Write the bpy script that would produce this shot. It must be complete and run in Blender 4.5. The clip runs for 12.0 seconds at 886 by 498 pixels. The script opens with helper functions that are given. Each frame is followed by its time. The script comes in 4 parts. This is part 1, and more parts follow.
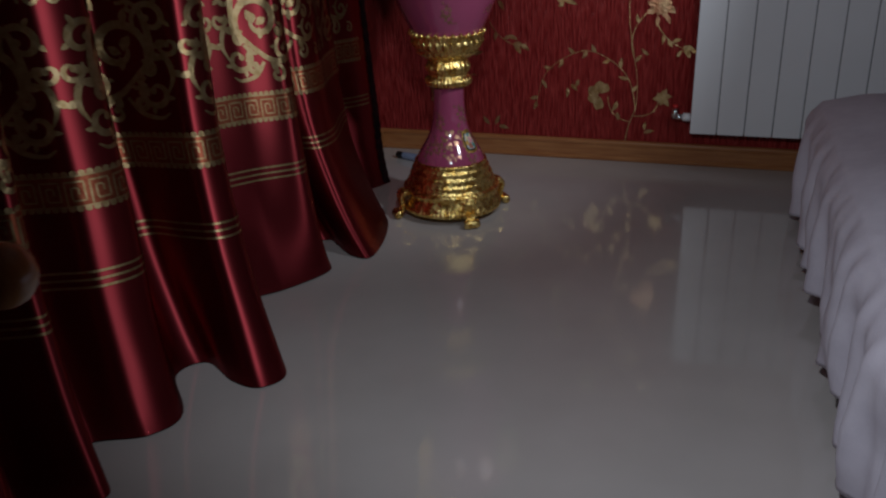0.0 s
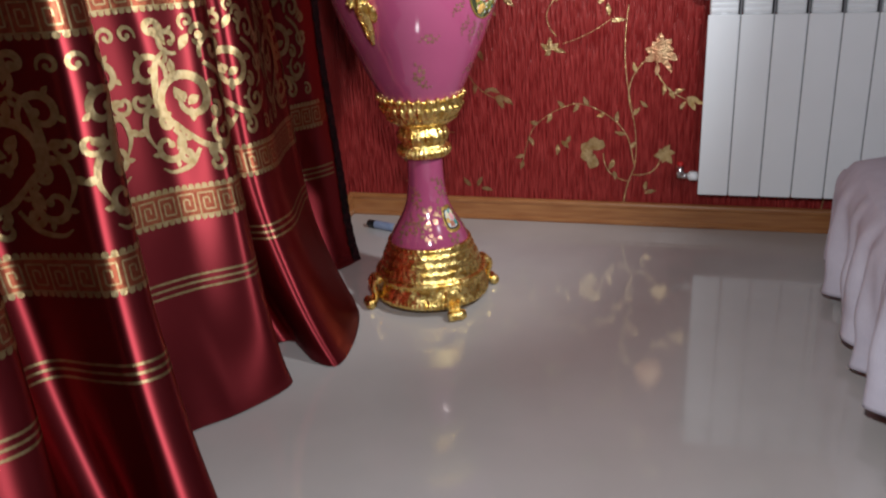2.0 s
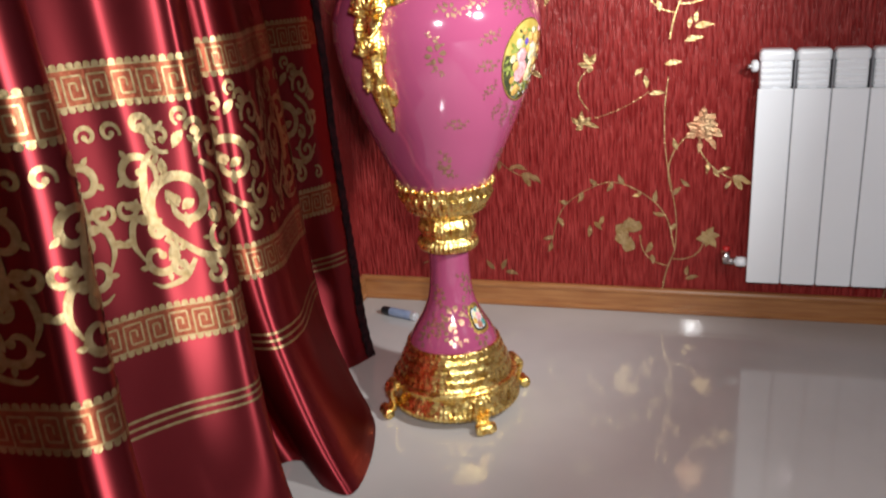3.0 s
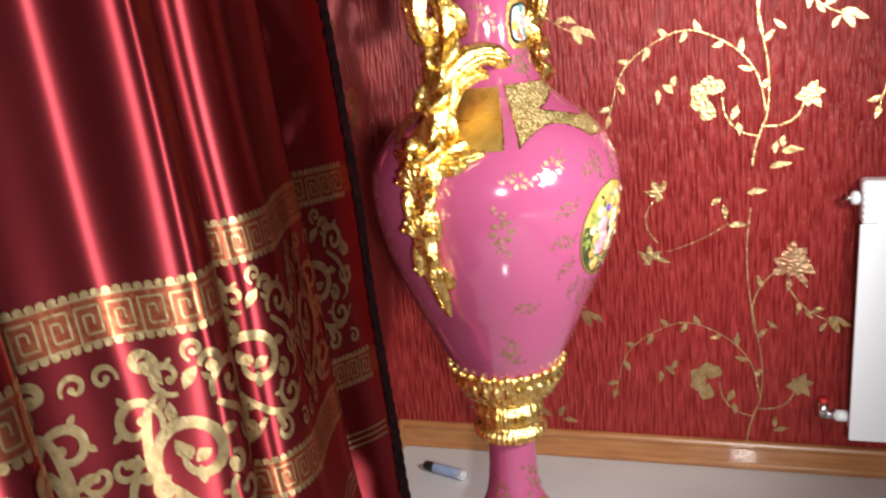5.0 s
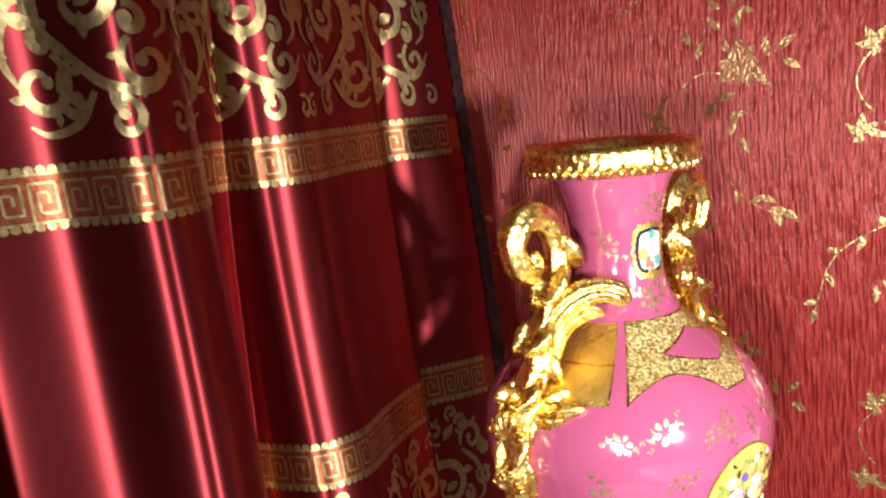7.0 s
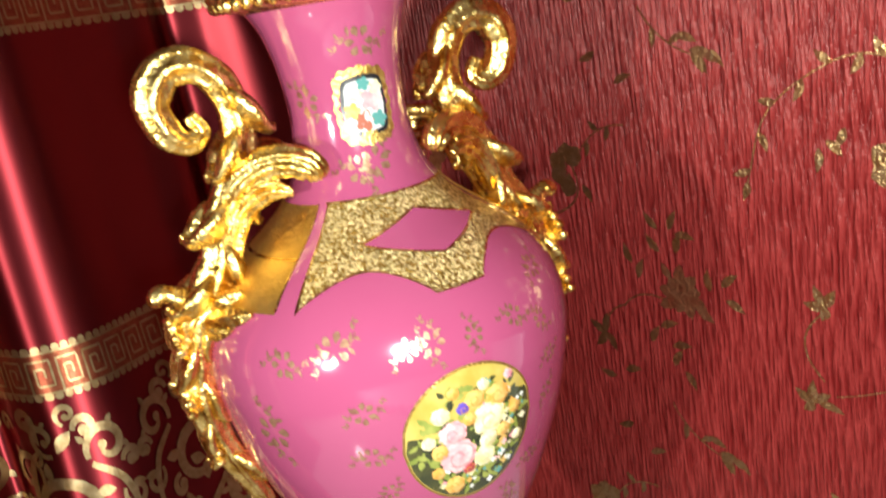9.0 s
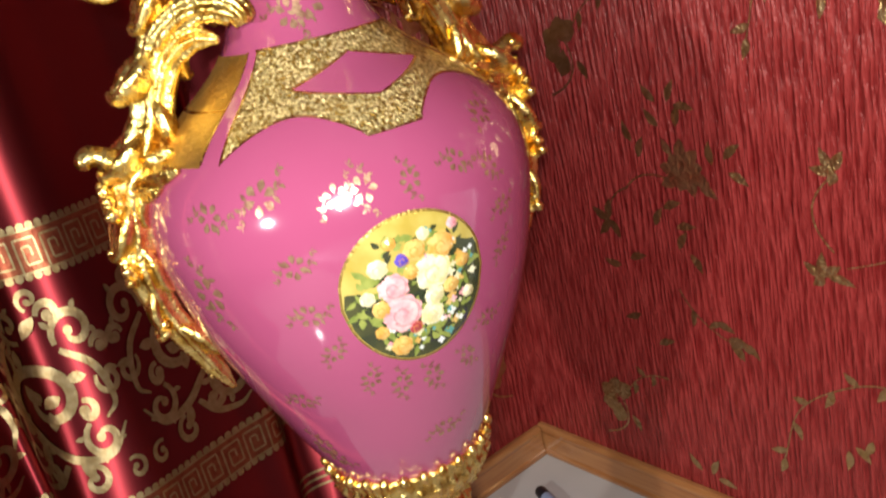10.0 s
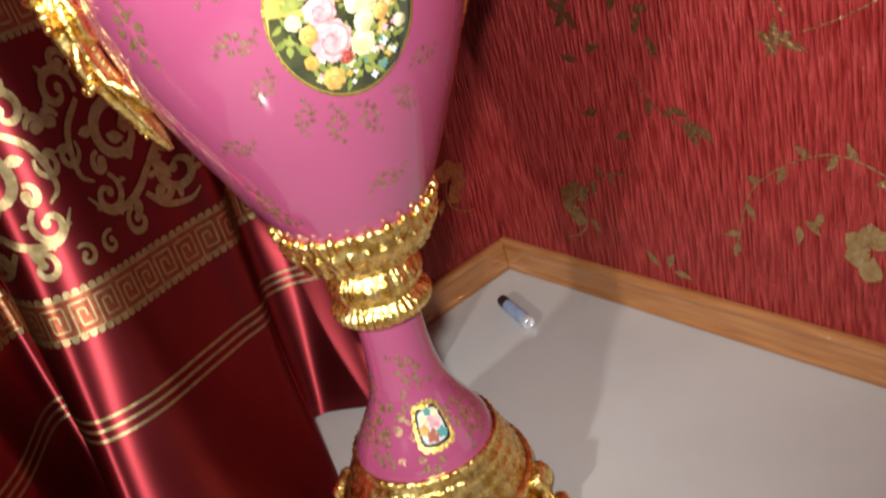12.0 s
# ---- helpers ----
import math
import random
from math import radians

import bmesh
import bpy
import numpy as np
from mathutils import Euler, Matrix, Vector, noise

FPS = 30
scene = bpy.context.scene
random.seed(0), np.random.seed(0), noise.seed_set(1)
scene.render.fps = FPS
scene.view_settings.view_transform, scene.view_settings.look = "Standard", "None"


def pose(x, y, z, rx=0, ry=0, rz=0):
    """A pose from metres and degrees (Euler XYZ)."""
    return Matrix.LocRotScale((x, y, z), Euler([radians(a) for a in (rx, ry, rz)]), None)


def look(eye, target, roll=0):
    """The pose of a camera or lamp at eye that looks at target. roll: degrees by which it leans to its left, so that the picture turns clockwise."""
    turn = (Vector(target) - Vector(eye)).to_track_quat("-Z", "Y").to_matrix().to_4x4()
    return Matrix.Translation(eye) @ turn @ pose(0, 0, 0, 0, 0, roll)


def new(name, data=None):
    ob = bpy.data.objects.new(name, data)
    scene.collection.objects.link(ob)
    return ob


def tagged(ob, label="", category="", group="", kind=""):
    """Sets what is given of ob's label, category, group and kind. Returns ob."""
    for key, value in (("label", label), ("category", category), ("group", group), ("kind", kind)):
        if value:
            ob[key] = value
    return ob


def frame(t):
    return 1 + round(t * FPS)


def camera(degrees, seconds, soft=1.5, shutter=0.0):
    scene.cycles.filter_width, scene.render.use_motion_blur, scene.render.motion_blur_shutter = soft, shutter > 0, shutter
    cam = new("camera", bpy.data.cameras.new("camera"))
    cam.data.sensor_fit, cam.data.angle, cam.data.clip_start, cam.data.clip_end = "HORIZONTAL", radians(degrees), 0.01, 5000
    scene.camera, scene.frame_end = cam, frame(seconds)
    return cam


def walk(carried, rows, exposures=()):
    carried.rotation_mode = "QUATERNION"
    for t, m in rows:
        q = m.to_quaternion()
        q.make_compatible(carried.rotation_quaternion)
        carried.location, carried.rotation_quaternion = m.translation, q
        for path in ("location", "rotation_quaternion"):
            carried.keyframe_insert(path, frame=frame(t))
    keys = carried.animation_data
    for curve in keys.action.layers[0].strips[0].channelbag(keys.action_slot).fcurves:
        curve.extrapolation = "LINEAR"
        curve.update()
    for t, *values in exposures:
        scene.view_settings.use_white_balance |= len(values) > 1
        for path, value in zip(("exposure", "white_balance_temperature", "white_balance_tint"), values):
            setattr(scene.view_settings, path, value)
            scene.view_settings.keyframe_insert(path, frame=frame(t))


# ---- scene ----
cam = camera(54.0, 12.0, soft=2.1, shutter=0.4)
PATH = [
    (0, (1.106, -2.783, 0.87), (0.544, -1.032, 0.085), -1.9),
    (0.5, (1.132, -2.671, 0.864), (0.594, -0.933, 0.035), -2.2),
    (1, (1.137, -2.609, 0.87), (0.575, -0.862, 0.076), -2.8),
    (1.5, (1.096, -2.541, 0.873), (0.54, -0.777, 0.113), -3.2),
    (2, (0.996, -2.432, 0.899), (0.481, -0.647, 0.158), -3.1),
    (2.5, (0.917, -2.322, 0.92), (0.424, -0.515, 0.217), -3.2),
    (3, (0.893, -2.208, 0.937), (0.362, -0.391, 0.292), -3.3),
    (5, (0.742, -1.906, 1.093), (0.174, -0.068, 0.545), -4.7),
    (5.5, (0.692, -1.888, 1.153), (0.086, -0.055, 0.67), -6.6),
    (6, (0.692, -1.812, 1.221), (-0.065, 0.014, 0.862), -6.9),
    (6.5, (0.806, -1.749, 1.265), (-0.189, -0.029, 0.965), -5.8),
    (6.7, (0.868, -1.712, 1.278), (-0.219, -0.054, 0.963), -5.6),
    (8.3, (1.046, -1.248, 1.25), (-0.259, 0.187, 0.768), -5.3),
    (8.5, (1.098, -1.178, 1.225), (-0.281, 0.175, 0.708), -6.9),
    (9, (1.171, -1.095, 1.143), (-0.297, 0.144, 0.587), -9.4),
    (9.5, (1.192, -1.04, 1.087), (-0.313, 0.123, 0.47), -10.8),
    (10, (1.204, -1.010, 1.024), (-0.331, 0.09, 0.369), -12.7),
    (10.5, (1.214, -1.002, 0.974), (-0.329, 0.064, 0.286), -13.8),
    (11, (1.218, -1.006, 0.941), (-0.307, 0.065, 0.219), -14.3),
    (11.5, (1.219, -1.024, 0.912), (-0.269, 0.058, 0.131), -14.3),
    (12, (1.24, -1.03, 0.886), (-0.219, -0.001, -0.015), -14.9),
]
walk(cam, [(t, look(eye, target, roll)) for t, eye, target, roll in PATH],
     [(0, -1.68, 5750, 7), (0.5, -1.1, 5750, 7), (1, -0.78, 5800, 7), (1.5, -0.3, 5950, 7), (2, -0.1, 6000, 7), (2.5, 0.2, 6150, 7), (3, 0.4, 6250, 7), (5, 0.7, 6300, 7),
      (6.5, 0.85, 6500, 4), (8.5, 0.75, 6500, 3), (9.5, 0.32, 6500, 4), (11, 0.4, 6400, 5), (12, 0.6, 6400, 5)])

# ---- light: a faint room glow and stand-ins for the hand torch ----
world = bpy.data.worlds.new("world")
scene.world = world
world.use_nodes = True
world.node_tree.nodes["Background"].inputs["Color"].default_value = (0.9, 0.85, 0.8, 1)
world.node_tree.nodes["Background"].inputs["Strength"].default_value = 0.008
# fixed stand-in lamps, added at two places on the way of the carried torch
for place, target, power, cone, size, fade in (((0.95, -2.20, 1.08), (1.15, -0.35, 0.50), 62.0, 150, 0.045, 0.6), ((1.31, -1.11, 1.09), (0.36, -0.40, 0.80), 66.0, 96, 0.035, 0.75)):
    lamp_data = bpy.data.lights.new("torch_stand_in", "SPOT")
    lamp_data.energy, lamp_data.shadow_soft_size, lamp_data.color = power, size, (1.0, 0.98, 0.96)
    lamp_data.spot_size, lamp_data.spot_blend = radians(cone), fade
    lamp = new("torch_stand_in", lamp_data)
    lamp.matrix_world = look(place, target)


# ---- materials ----
def shade(name, color, rough=0.5, metal=0.0, coat=0.0, spec=0.5):
    m = bpy.data.materials.new(name)
    m.use_nodes = True
    b = m.node_tree.nodes["Principled BSDF"]
    b.inputs["Base Color"].default_value = (*color, 1)
    b.inputs["Roughness"].default_value = rough
    b.inputs["Metallic"].default_value = metal
    b.inputs["Coat Weight"].default_value = coat
    b.inputs["Coat Roughness"].default_value = 0.04
    b.inputs["Specular IOR Level"].default_value = spec
    return m


def grain(m, color2, scale, stretch=(1, 1, 1), low=0.35, high=0.65, bump=0.0, bump_scale=None, rough=None, detail=4.0, depth=0.002):
    """Noise between the base colour and color2, with relief and an uneven gloss."""
    t = m.node_tree
    b = t.nodes["Principled BSDF"]
    co = t.nodes.new("ShaderNodeTexCoord")
    mp = t.nodes.new("ShaderNodeMapping")
    mp.inputs["Scale"].default_value = stretch
    t.links.new(co.outputs["Object"], mp.inputs["Vector"])
    n = t.nodes.new("ShaderNodeTexNoise")
    n.inputs["Scale"].default_value, n.inputs["Detail"].default_value = scale, detail
    t.links.new(mp.outputs["Vector"], n.inputs["Vector"])
    r = t.nodes.new("ShaderNodeMapRange")
    r.inputs["From Min"].default_value, r.inputs["From Max"].default_value = low, high
    t.links.new(n.outputs["Fac"], r.inputs["Value"])
    mix = t.nodes.new("ShaderNodeMix")
    mix.data_type = "RGBA"
    mix.inputs["A"].default_value = b.inputs["Base Color"].default_value
    mix.inputs["B"].default_value = (*color2, 1)
    t.links.new(r.outputs["Result"], mix.inputs["Factor"])
    t.links.new(mix.outputs["Result"], b.inputs["Base Color"])
    if rough:
        rr = t.nodes.new("ShaderNodeMapRange")
        rr.inputs["To Min"].default_value, rr.inputs["To Max"].default_value = rough
        t.links.new(n.outputs["Fac"], rr.inputs["Value"])
        t.links.new(rr.outputs["Result"], b.inputs["Roughness"])
    if bump:
        n2 = n
        if bump_scale:
            n2 = t.nodes.new("ShaderNodeTexNoise")
            n2.inputs["Scale"].default_value, n2.inputs["Detail"].default_value = bump_scale, 3.0
            t.links.new(mp.outputs["Vector"], n2.inputs["Vector"])
        bm_ = t.nodes.new("ShaderNodeBump")
        bm_.inputs["Strength"].default_value, bm_.inputs["Distance"].default_value = bump, depth
        t.links.new(n2.outputs["Fac"], bm_.inputs["Height"])
        t.links.new(bm_.outputs["Normal"], b.inputs["Normal"])
    return m


WALLPAPER = grain(shade("red_wallpaper", (0.185, 0.011, 0.011), 0.42, spec=0.6), (0.335, 0.037, 0.034), 20, (8.5, 8.5, 0.8), 0.38, 0.62, 1.0, None, (0.2, 0.44), 4.0, 0.015)
WALLPAPER.node_tree.nodes["Principled BSDF"].inputs["Specular Tint"].default_value = (1.0, 0.62, 0.58, 1)
PRINT = grain(shade("gold_foil_print", (0.48, 0.31, 0.12), 0.30, 0.97), (0.66, 0.49, 0.26), 60, (1, 1, 1), 0.3, 0.7, 0.9, 140, depth=0.003)
PRINT_ROSE = grain(shade("rosy_foil_print", (0.50, 0.21, 0.11), 0.30, 0.95), (0.66, 0.45, 0.25), 45, (1, 1, 1), 0.3, 0.7, 0.9, 140, depth=0.003)
FLOOR = grain(shade("polished_stoneware", (0.45, 0.42, 0.405), 0.07, spec=0.55), (0.49, 0.46, 0.445), 5, (1, 1, 1), 0.3, 0.7, 0.0, None, (0.055, 0.11))
WOOD = grain(shade("oak_skirting", (0.28, 0.105, 0.034), 0.3, coat=0.4), (0.37, 0.16, 0.055), 14, (0.7, 0.7, 9), 0.35, 0.65, 0.15)
WOOD_DARK = grain(shade("varnished_wood", (0.42, 0.18, 0.06), 0.25, coat=0.5), (0.55, 0.28, 0.10), 20, (1, 6, 1), 0.35, 0.65, 0.1)
CEIL = grain(shade("white_ceiling_paint", (0.78, 0.76, 0.73), 0.8), (0.72, 0.70, 0.67), 8)
ENAMEL = grain(shade("white_enamel", (0.88, 0.89, 0.92), 0.28, coat=0.3), (0.85, 0.86, 0.89), 7, low=0.3, high=0.7)
SEAM = shade("shadow_gap_metal", (0.20, 0.20, 0.22), 0.6)
CHROME = shade("chrome", (0.75, 0.75, 0.76), 0.18, 1.0)
RED_CAP = shade("red_plastic", (0.5, 0.02, 0.02), 0.4)
SATIN = grain(shade("crimson_satin", (0.27, 0.030, 0.038), 0.52, 0.985, spec=1.0), (0.33, 0.042, 0.052), 5, (1, 1, 0.5), 0.3, 0.7, 0.10, 14)
WEAVE = grain(shade("gold_woven_pattern", (0.33, 0.225, 0.10), 0.48, 0.97), (0.46, 0.35, 0.19), 90, (1, 1, 1), 0.3, 0.7, 0.3)


def upright_threads(m, amount):
    """Woven threads run upright and draw the gloss out along the folds."""
    b = m.node_tree.nodes["Principled BSDF"]
    b.inputs["Anisotropic"].default_value = amount
    v = m.node_tree.nodes.new("ShaderNodeCombineXYZ")
    v.inputs["Z"].default_value = 1.0
    m.node_tree.links.new(v.outputs["Vector"], b.inputs["Tangent"])


upright_threads(SATIN, 1.0)
upright_threads(WEAVE, 0.85)

TRIM = grain(shade("dark_braid", (0.006, 0.002, 0.003), 0.8, spec=0.15), (0.03, 0.006, 0.009), 60, (1, 1, 1), 0.4, 0.7, 0.5)
PORCELAIN = grain(shade("magenta_glaze", (0.285, 0.054, 0.122), 0.12, coat=1.0), (0.32, 0.064, 0.140), 4, low=0.3, high=0.7)
GOLD = grain(shade("gilt_metal", (0.66, 0.39, 0.075), 0.3, 1.0), (0.97, 0.75, 0.28), 70, (1, 1, 1), 0.36, 0.60, 0.8, 160, (0.15, 0.38), depth=0.0026)
# stipple tones: its bright sparkle and dark gaps are put into the colour
GLITTER = grain(shade("stippled_gold", (0.34, 0.21, 0.04), 0.30, 1.0), (0.98, 0.84, 0.44), 260, (1, 1, 1), 0.42, 0.62, 1.0, 340, depth=0.006)
GOLD_FLAT = grain(shade("brushed_gold_leaf", (0.66, 0.42, 0.10), 0.44, 1.0), (0.82, 0.58, 0.18), 60, (1, 1, 1), 0.3, 0.7, 0.6, 200, depth=0.003)
DECAL = grain(shade("worn_gold_decal", (0.32, 0.14, 0.10), 0.30, 0.7), (0.54, 0.34, 0.20), 150, (1, 1, 1), 0.35, 0.65, 0.2)
SHEET = grain(shade("lilac_cotton_sheet", (0.60, 0.56, 0.65), 0.85, spec=0.2), (0.66, 0.62, 0.71), 30, (1, 1, 1), 0.3, 0.7, 0.3, 260)
PINK_CLOTH = grain(shade("pink_blanket", (0.55, 0.16, 0.22), 0.85), (0.62, 0.22, 0.27), 30, bump=0.3, bump_scale=200)
DARK = grain(shade("dark_bed_base", (0.03, 0.022, 0.02), 0.6), (0.045, 0.03, 0.028), 20)
TUBE = grain(shade("blue_grey_tube", (0.20, 0.24, 0.36), 0.35), (0.26, 0.30, 0.42), 60)
BLACK = shade("black_plastic", (0.012, 0.012, 0.014), 0.35)
CLEAR = shade("silver_end", (0.8, 0.82, 0.86), 0.15, 0.6)
P_YELLOW = grain(shade("ochre_glaze", (0.36, 0.26, 0.045), 0.12, coat=1.0), (0.46, 0.36, 0.09), 40)
P_DARK = grain(shade("dark_green_glaze", (0.025, 0.032, 0.016), 0.12, coat=1.0), (0.06, 0.06, 0.02), 60)
P_NAVY = grain(shade("deep_blue_glaze", (0.012, 0.010, 0.035), 0.12, coat=1.0), (0.03, 0.02, 0.05), 60)
P_LEAF = grain(shade("leaf_green_glaze", (0.15, 0.19, 0.035), 0.12, coat=1.0), (0.28, 0.30, 0.07), 70)
P_ROSE = grain(shade("pink_rose_glaze", (0.64, 0.24, 0.27), 0.12, coat=1.0), (0.78, 0.46, 0.45), 90)
P_CREAM = grain(shade("cream_flower_glaze", (0.56, 0.48, 0.24), 0.12, coat=1.0), (0.76, 0.70, 0.48), 90)
P_ORANGE = grain(shade("amber_flower_glaze", (0.52, 0.27, 0.05), 0.12, coat=1.0), (0.64, 0.45, 0.15), 90)
P_BLUE = shade("violet_flower_glaze", (0.10, 0.06, 0.35), 0.12, coat=1.0)
P_WHITE = grain(shade("white_glaze", (0.76, 0.74, 0.70), 0.12, coat=1.0), (0.66, 0.68, 0.62), 60)
P_TEAL = shade("teal_glaze", (0.09, 0.26, 0.24), 0.12, coat=1.0)


# ---- mesh helpers ----
def mesh_ob(name, verts, faces, material, parent=None, label="", smooth=True):
    me = bpy.data.meshes.new(name)
    me.from_pydata([tuple(map(float, v)) for v in verts], [], [tuple(map(int, f)) for f in faces])
    if smooth:
        me.polygons.foreach_set("use_smooth", [True] * len(me.polygons))
    me.materials.append(material)
    me.update()
    ob = new(name, me)
    ob.parent = parent
    if label:
        tagged(ob, label)
    return ob


def part(name, bm, material, parent, label="", smooth=False):
    me = bpy.data.meshes.new(name)
    bmesh.ops.recalc_face_normals(bm, faces=bm.faces)
    bm.to_mesh(me)
    bm.free()
    if smooth:
        me.polygons.foreach_set("use_smooth", [True] * len(me.polygons))
    me.materials.append(material)
    ob = new(name, me)
    ob.parent = parent
    if label:
        tagged(ob, label)
    return ob


def box(x0, x1, y0, y1, z0, z1, bevel=0.0, segments=2):
    bm = bmesh.new()
    bmesh.ops.create_cube(bm, size=1.0)
    bmesh.ops.scale(bm, vec=(x1 - x0, y1 - y0, z1 - z0), verts=bm.verts)
    bmesh.ops.translate(bm, vec=((x0 + x1) / 2, (y0 + y1) / 2, (z0 + z1) / 2), verts=bm.verts)
    if bevel:
        bmesh.ops.bevel(bm, geom=bm.edges[:], offset=bevel, segments=segments, affect="EDGES", profile=0.5)
    return bm


def empty(name, place, **tags):
    ob = new(name)
    ob.location = place
    ob.empty_display_size = 0.05
    return tagged(ob, **tags)


def lathe(profile, steps=96, wave=None):
    """Verts and faces of a turned shape from (radius, height) pairs; wave(i, angle) scales the radius."""
    verts, faces, n = [], [], len(profile)
    for k in range(steps):
        a = 2 * math.pi * k / steps
        for i, (r, z) in enumerate(profile):
            q = r * (wave(i, a) if wave else 1.0)
            verts.append((q * math.cos(a), q * math.sin(a), z))
    for k in range(steps):
        for i in range(n - 1):
            a, b = k * n + i, ((k + 1) % steps) * n + i
            faces.append((a, b, b + 1, a + 1))
    return verts, faces


def smooth_line(points, count):
    """A Catmull-Rom line through the points, as an array."""
    p = np.array(points, float)
    p = np.vstack([2 * p[0] - p[1], p, 2 * p[-1] - p[-2]])
    out = []
    for s in np.linspace(0, len(p) - 3 - 1e-9, count):
        i = int(s)
        u = s - i
        a, b, c, d = p[i : i + 4]
        out.append(0.5 * (2 * b + (c - a) * u + (2 * a - 5 * b + 4 * c - d) * u**2 + (3 * b - a - 3 * c + d) * u**3))
    return np.array(out)


def sweep(points, radii, sides=14, lobes=0, depth=0.0, beads=0.0, bead_count=0, count=60):
    """A tube along a smooth line with a lobed, beaded section, closed at both ends."""
    line = smooth_line(points, count)
    rad = smooth_line([(r, 0) for r in radii], count)[:, 0]
    verts, faces = [], []
    tang = np.gradient(line, axis=0)
    tang /= np.linalg.norm(tang, axis=1)[:, None] + 1e-9
    side = np.cross(tang[0], (0.31, 0.95, 0.05))
    for i in range(count):
        side = side - tang[i] * (side @ tang[i])
        side /= np.linalg.norm(side)
        up = np.cross(tang[i], side)
        swell = 1 + beads * math.sin(bead_count * 2 * math.pi * i / count)
        for k in range(sides):
            a = 2 * math.pi * k / sides
            q = max(rad[i], 0.0004) * swell * (1 + depth * math.cos(lobes * a))
            verts.append(line[i] + q * (math.cos(a) * side + math.sin(a) * up))
    for i in range(count - 1):
        for k in range(sides):
            a, b = i * sides + k, i * sides + (k + 1) % sides
            faces.append((a, b, b + sides, a + sides))
    faces.append(tuple(range(sides))[::-1])
    faces.append(tuple(range((count - 1) * sides, count * sides)))
    return verts, faces


class Flat:
    """Flat figures in two coordinates, laid later on a surface by a map from (u, v) to places."""

    def __init__(self):
        self.points, self.faces, self.layers = [], [], []

    def stroke(self, line, w0, w1=None, step=None, swell=0.0):
        line = np.array(line, float)
        w1 = w0 if w1 is None else w1
        if step:
            seg = np.linalg.norm(np.diff(line, axis=0), axis=1)
            at = np.r_[0, np.cumsum(seg)]
            s = np.linspace(0, at[-1], max(2, int(at[-1] / step) + 1))
            line = np.stack([np.interp(s, at, line[:, 0]), np.interp(s, at, line[:, 1])], 1)
        d = np.gradient(line, axis=0)
        d /= np.linalg.norm(d, axis=1)[:, None] + 1e-12
        n = np.stack([-d[:, 1], d[:, 0]], 1)
        w = (np.linspace(w0, w1, len(line)) * (1 + swell * np.sin(np.linspace(0, math.pi, len(line)))))[:, None] / 2
        base = len(self.points)
        self.points += [p for a, b in zip(line + n * w, line - n * w) for p in (a, b)]
        self.faces += [(base + 2 * i, base + 2 * i + 1, base + 2 * i + 3, base + 2 * i + 2) for i in range(len(line) - 1)]
        return self.level()

    def leaf(self, x, y, angle, length, width, blunt=0.0):
        """A pointed leaf or, blunt, a petal, from its foot at (x, y)."""
        a = radians(angle)
        ax, nx = np.array((math.cos(a), math.sin(a))), np.array((-math.sin(a), math.cos(a)))
        base, k = len(self.points), 6
        for i in range(k + 1):
            s = i / k
            w = width / 2 * (math.sin(math.pi * s ** (0.8 + blunt)) ** (1 - 0.4 * blunt) if 0 < i < k else 0.04)
            bend = 0.06 * length * math.sin(math.pi * s)
            c = np.array((x, y)) + ax * length * s + nx * bend
            self.points += [c + nx * w, c - nx * w]
        self.faces += [(base + 2 * i, base + 2 * i + 1, base + 2 * i + 3, base + 2 * i + 2) for i in range(k)]
        return self.level()

    def disc(self, x, y, rx, ry=None, sides=14, turn=0.0, jag=0.0):
        base = len(self.points)
        ry = rx if ry is None else ry
        for k in range(sides):
            a = 2 * math.pi * k / sides
            q = 1 + jag * math.cos(5 * a + x * 900)
            px, py = rx * q * math.cos(a), ry * q * math.sin(a)
            self.points.append(np.array((x + px * math.cos(turn) - py * math.sin(turn), y + px * math.sin(turn) + py * math.cos(turn))))
        self.faces.append(tuple(range(base, base + sides)))
        return self.level()

    def grid(self, us, lows, highs, rows=6):
        base = len(self.points)
        for u, lo, hi in zip(us, lows, highs):
            self.points += [np.array((u, lo + (hi - lo) * j / rows)) for j in range(rows + 1)]
        for i in range(len(us) - 1):
            for j in range(rows):
                a = base + i * (rows + 1) + j
                self.faces.append((a, a + rows + 1, a + rows + 2, a + 1))
        return self.level()

    def spiral(self, x, y, r, turns, start, way, w0, w1, swell=0.0, bud=1.15):
        """A scroll that winds inwards to a round bud."""
        k = np.linspace(0, 1, int(16 * turns) + 4)
        a = radians(start) + way * 2 * math.pi * turns * k
        q = r * (1 - 0.78 * k)
        line = np.stack([x + q * np.cos(a), y + q * np.sin(a)], 1)
        self.stroke(line, w0, w1, swell=swell)
        self.disc(*line[-1], w1 * bud, sides=10)
        return self

    def level(self):
        """Each figure lies a hair above the one before it."""
        self.layers += [(self.layers[-1] + 1) % 18 if self.layers else 0] * (len(self.points) - len(self.layers))
        return self

    def lay(self, name, to_place, material, parent, label=""):
        self.level()
        p = np.array(self.points)
        return mesh_ob(name, to_place(p[:, 0], p[:, 1], np.array(self.layers) * 4e-5), self.faces, material, parent, label)


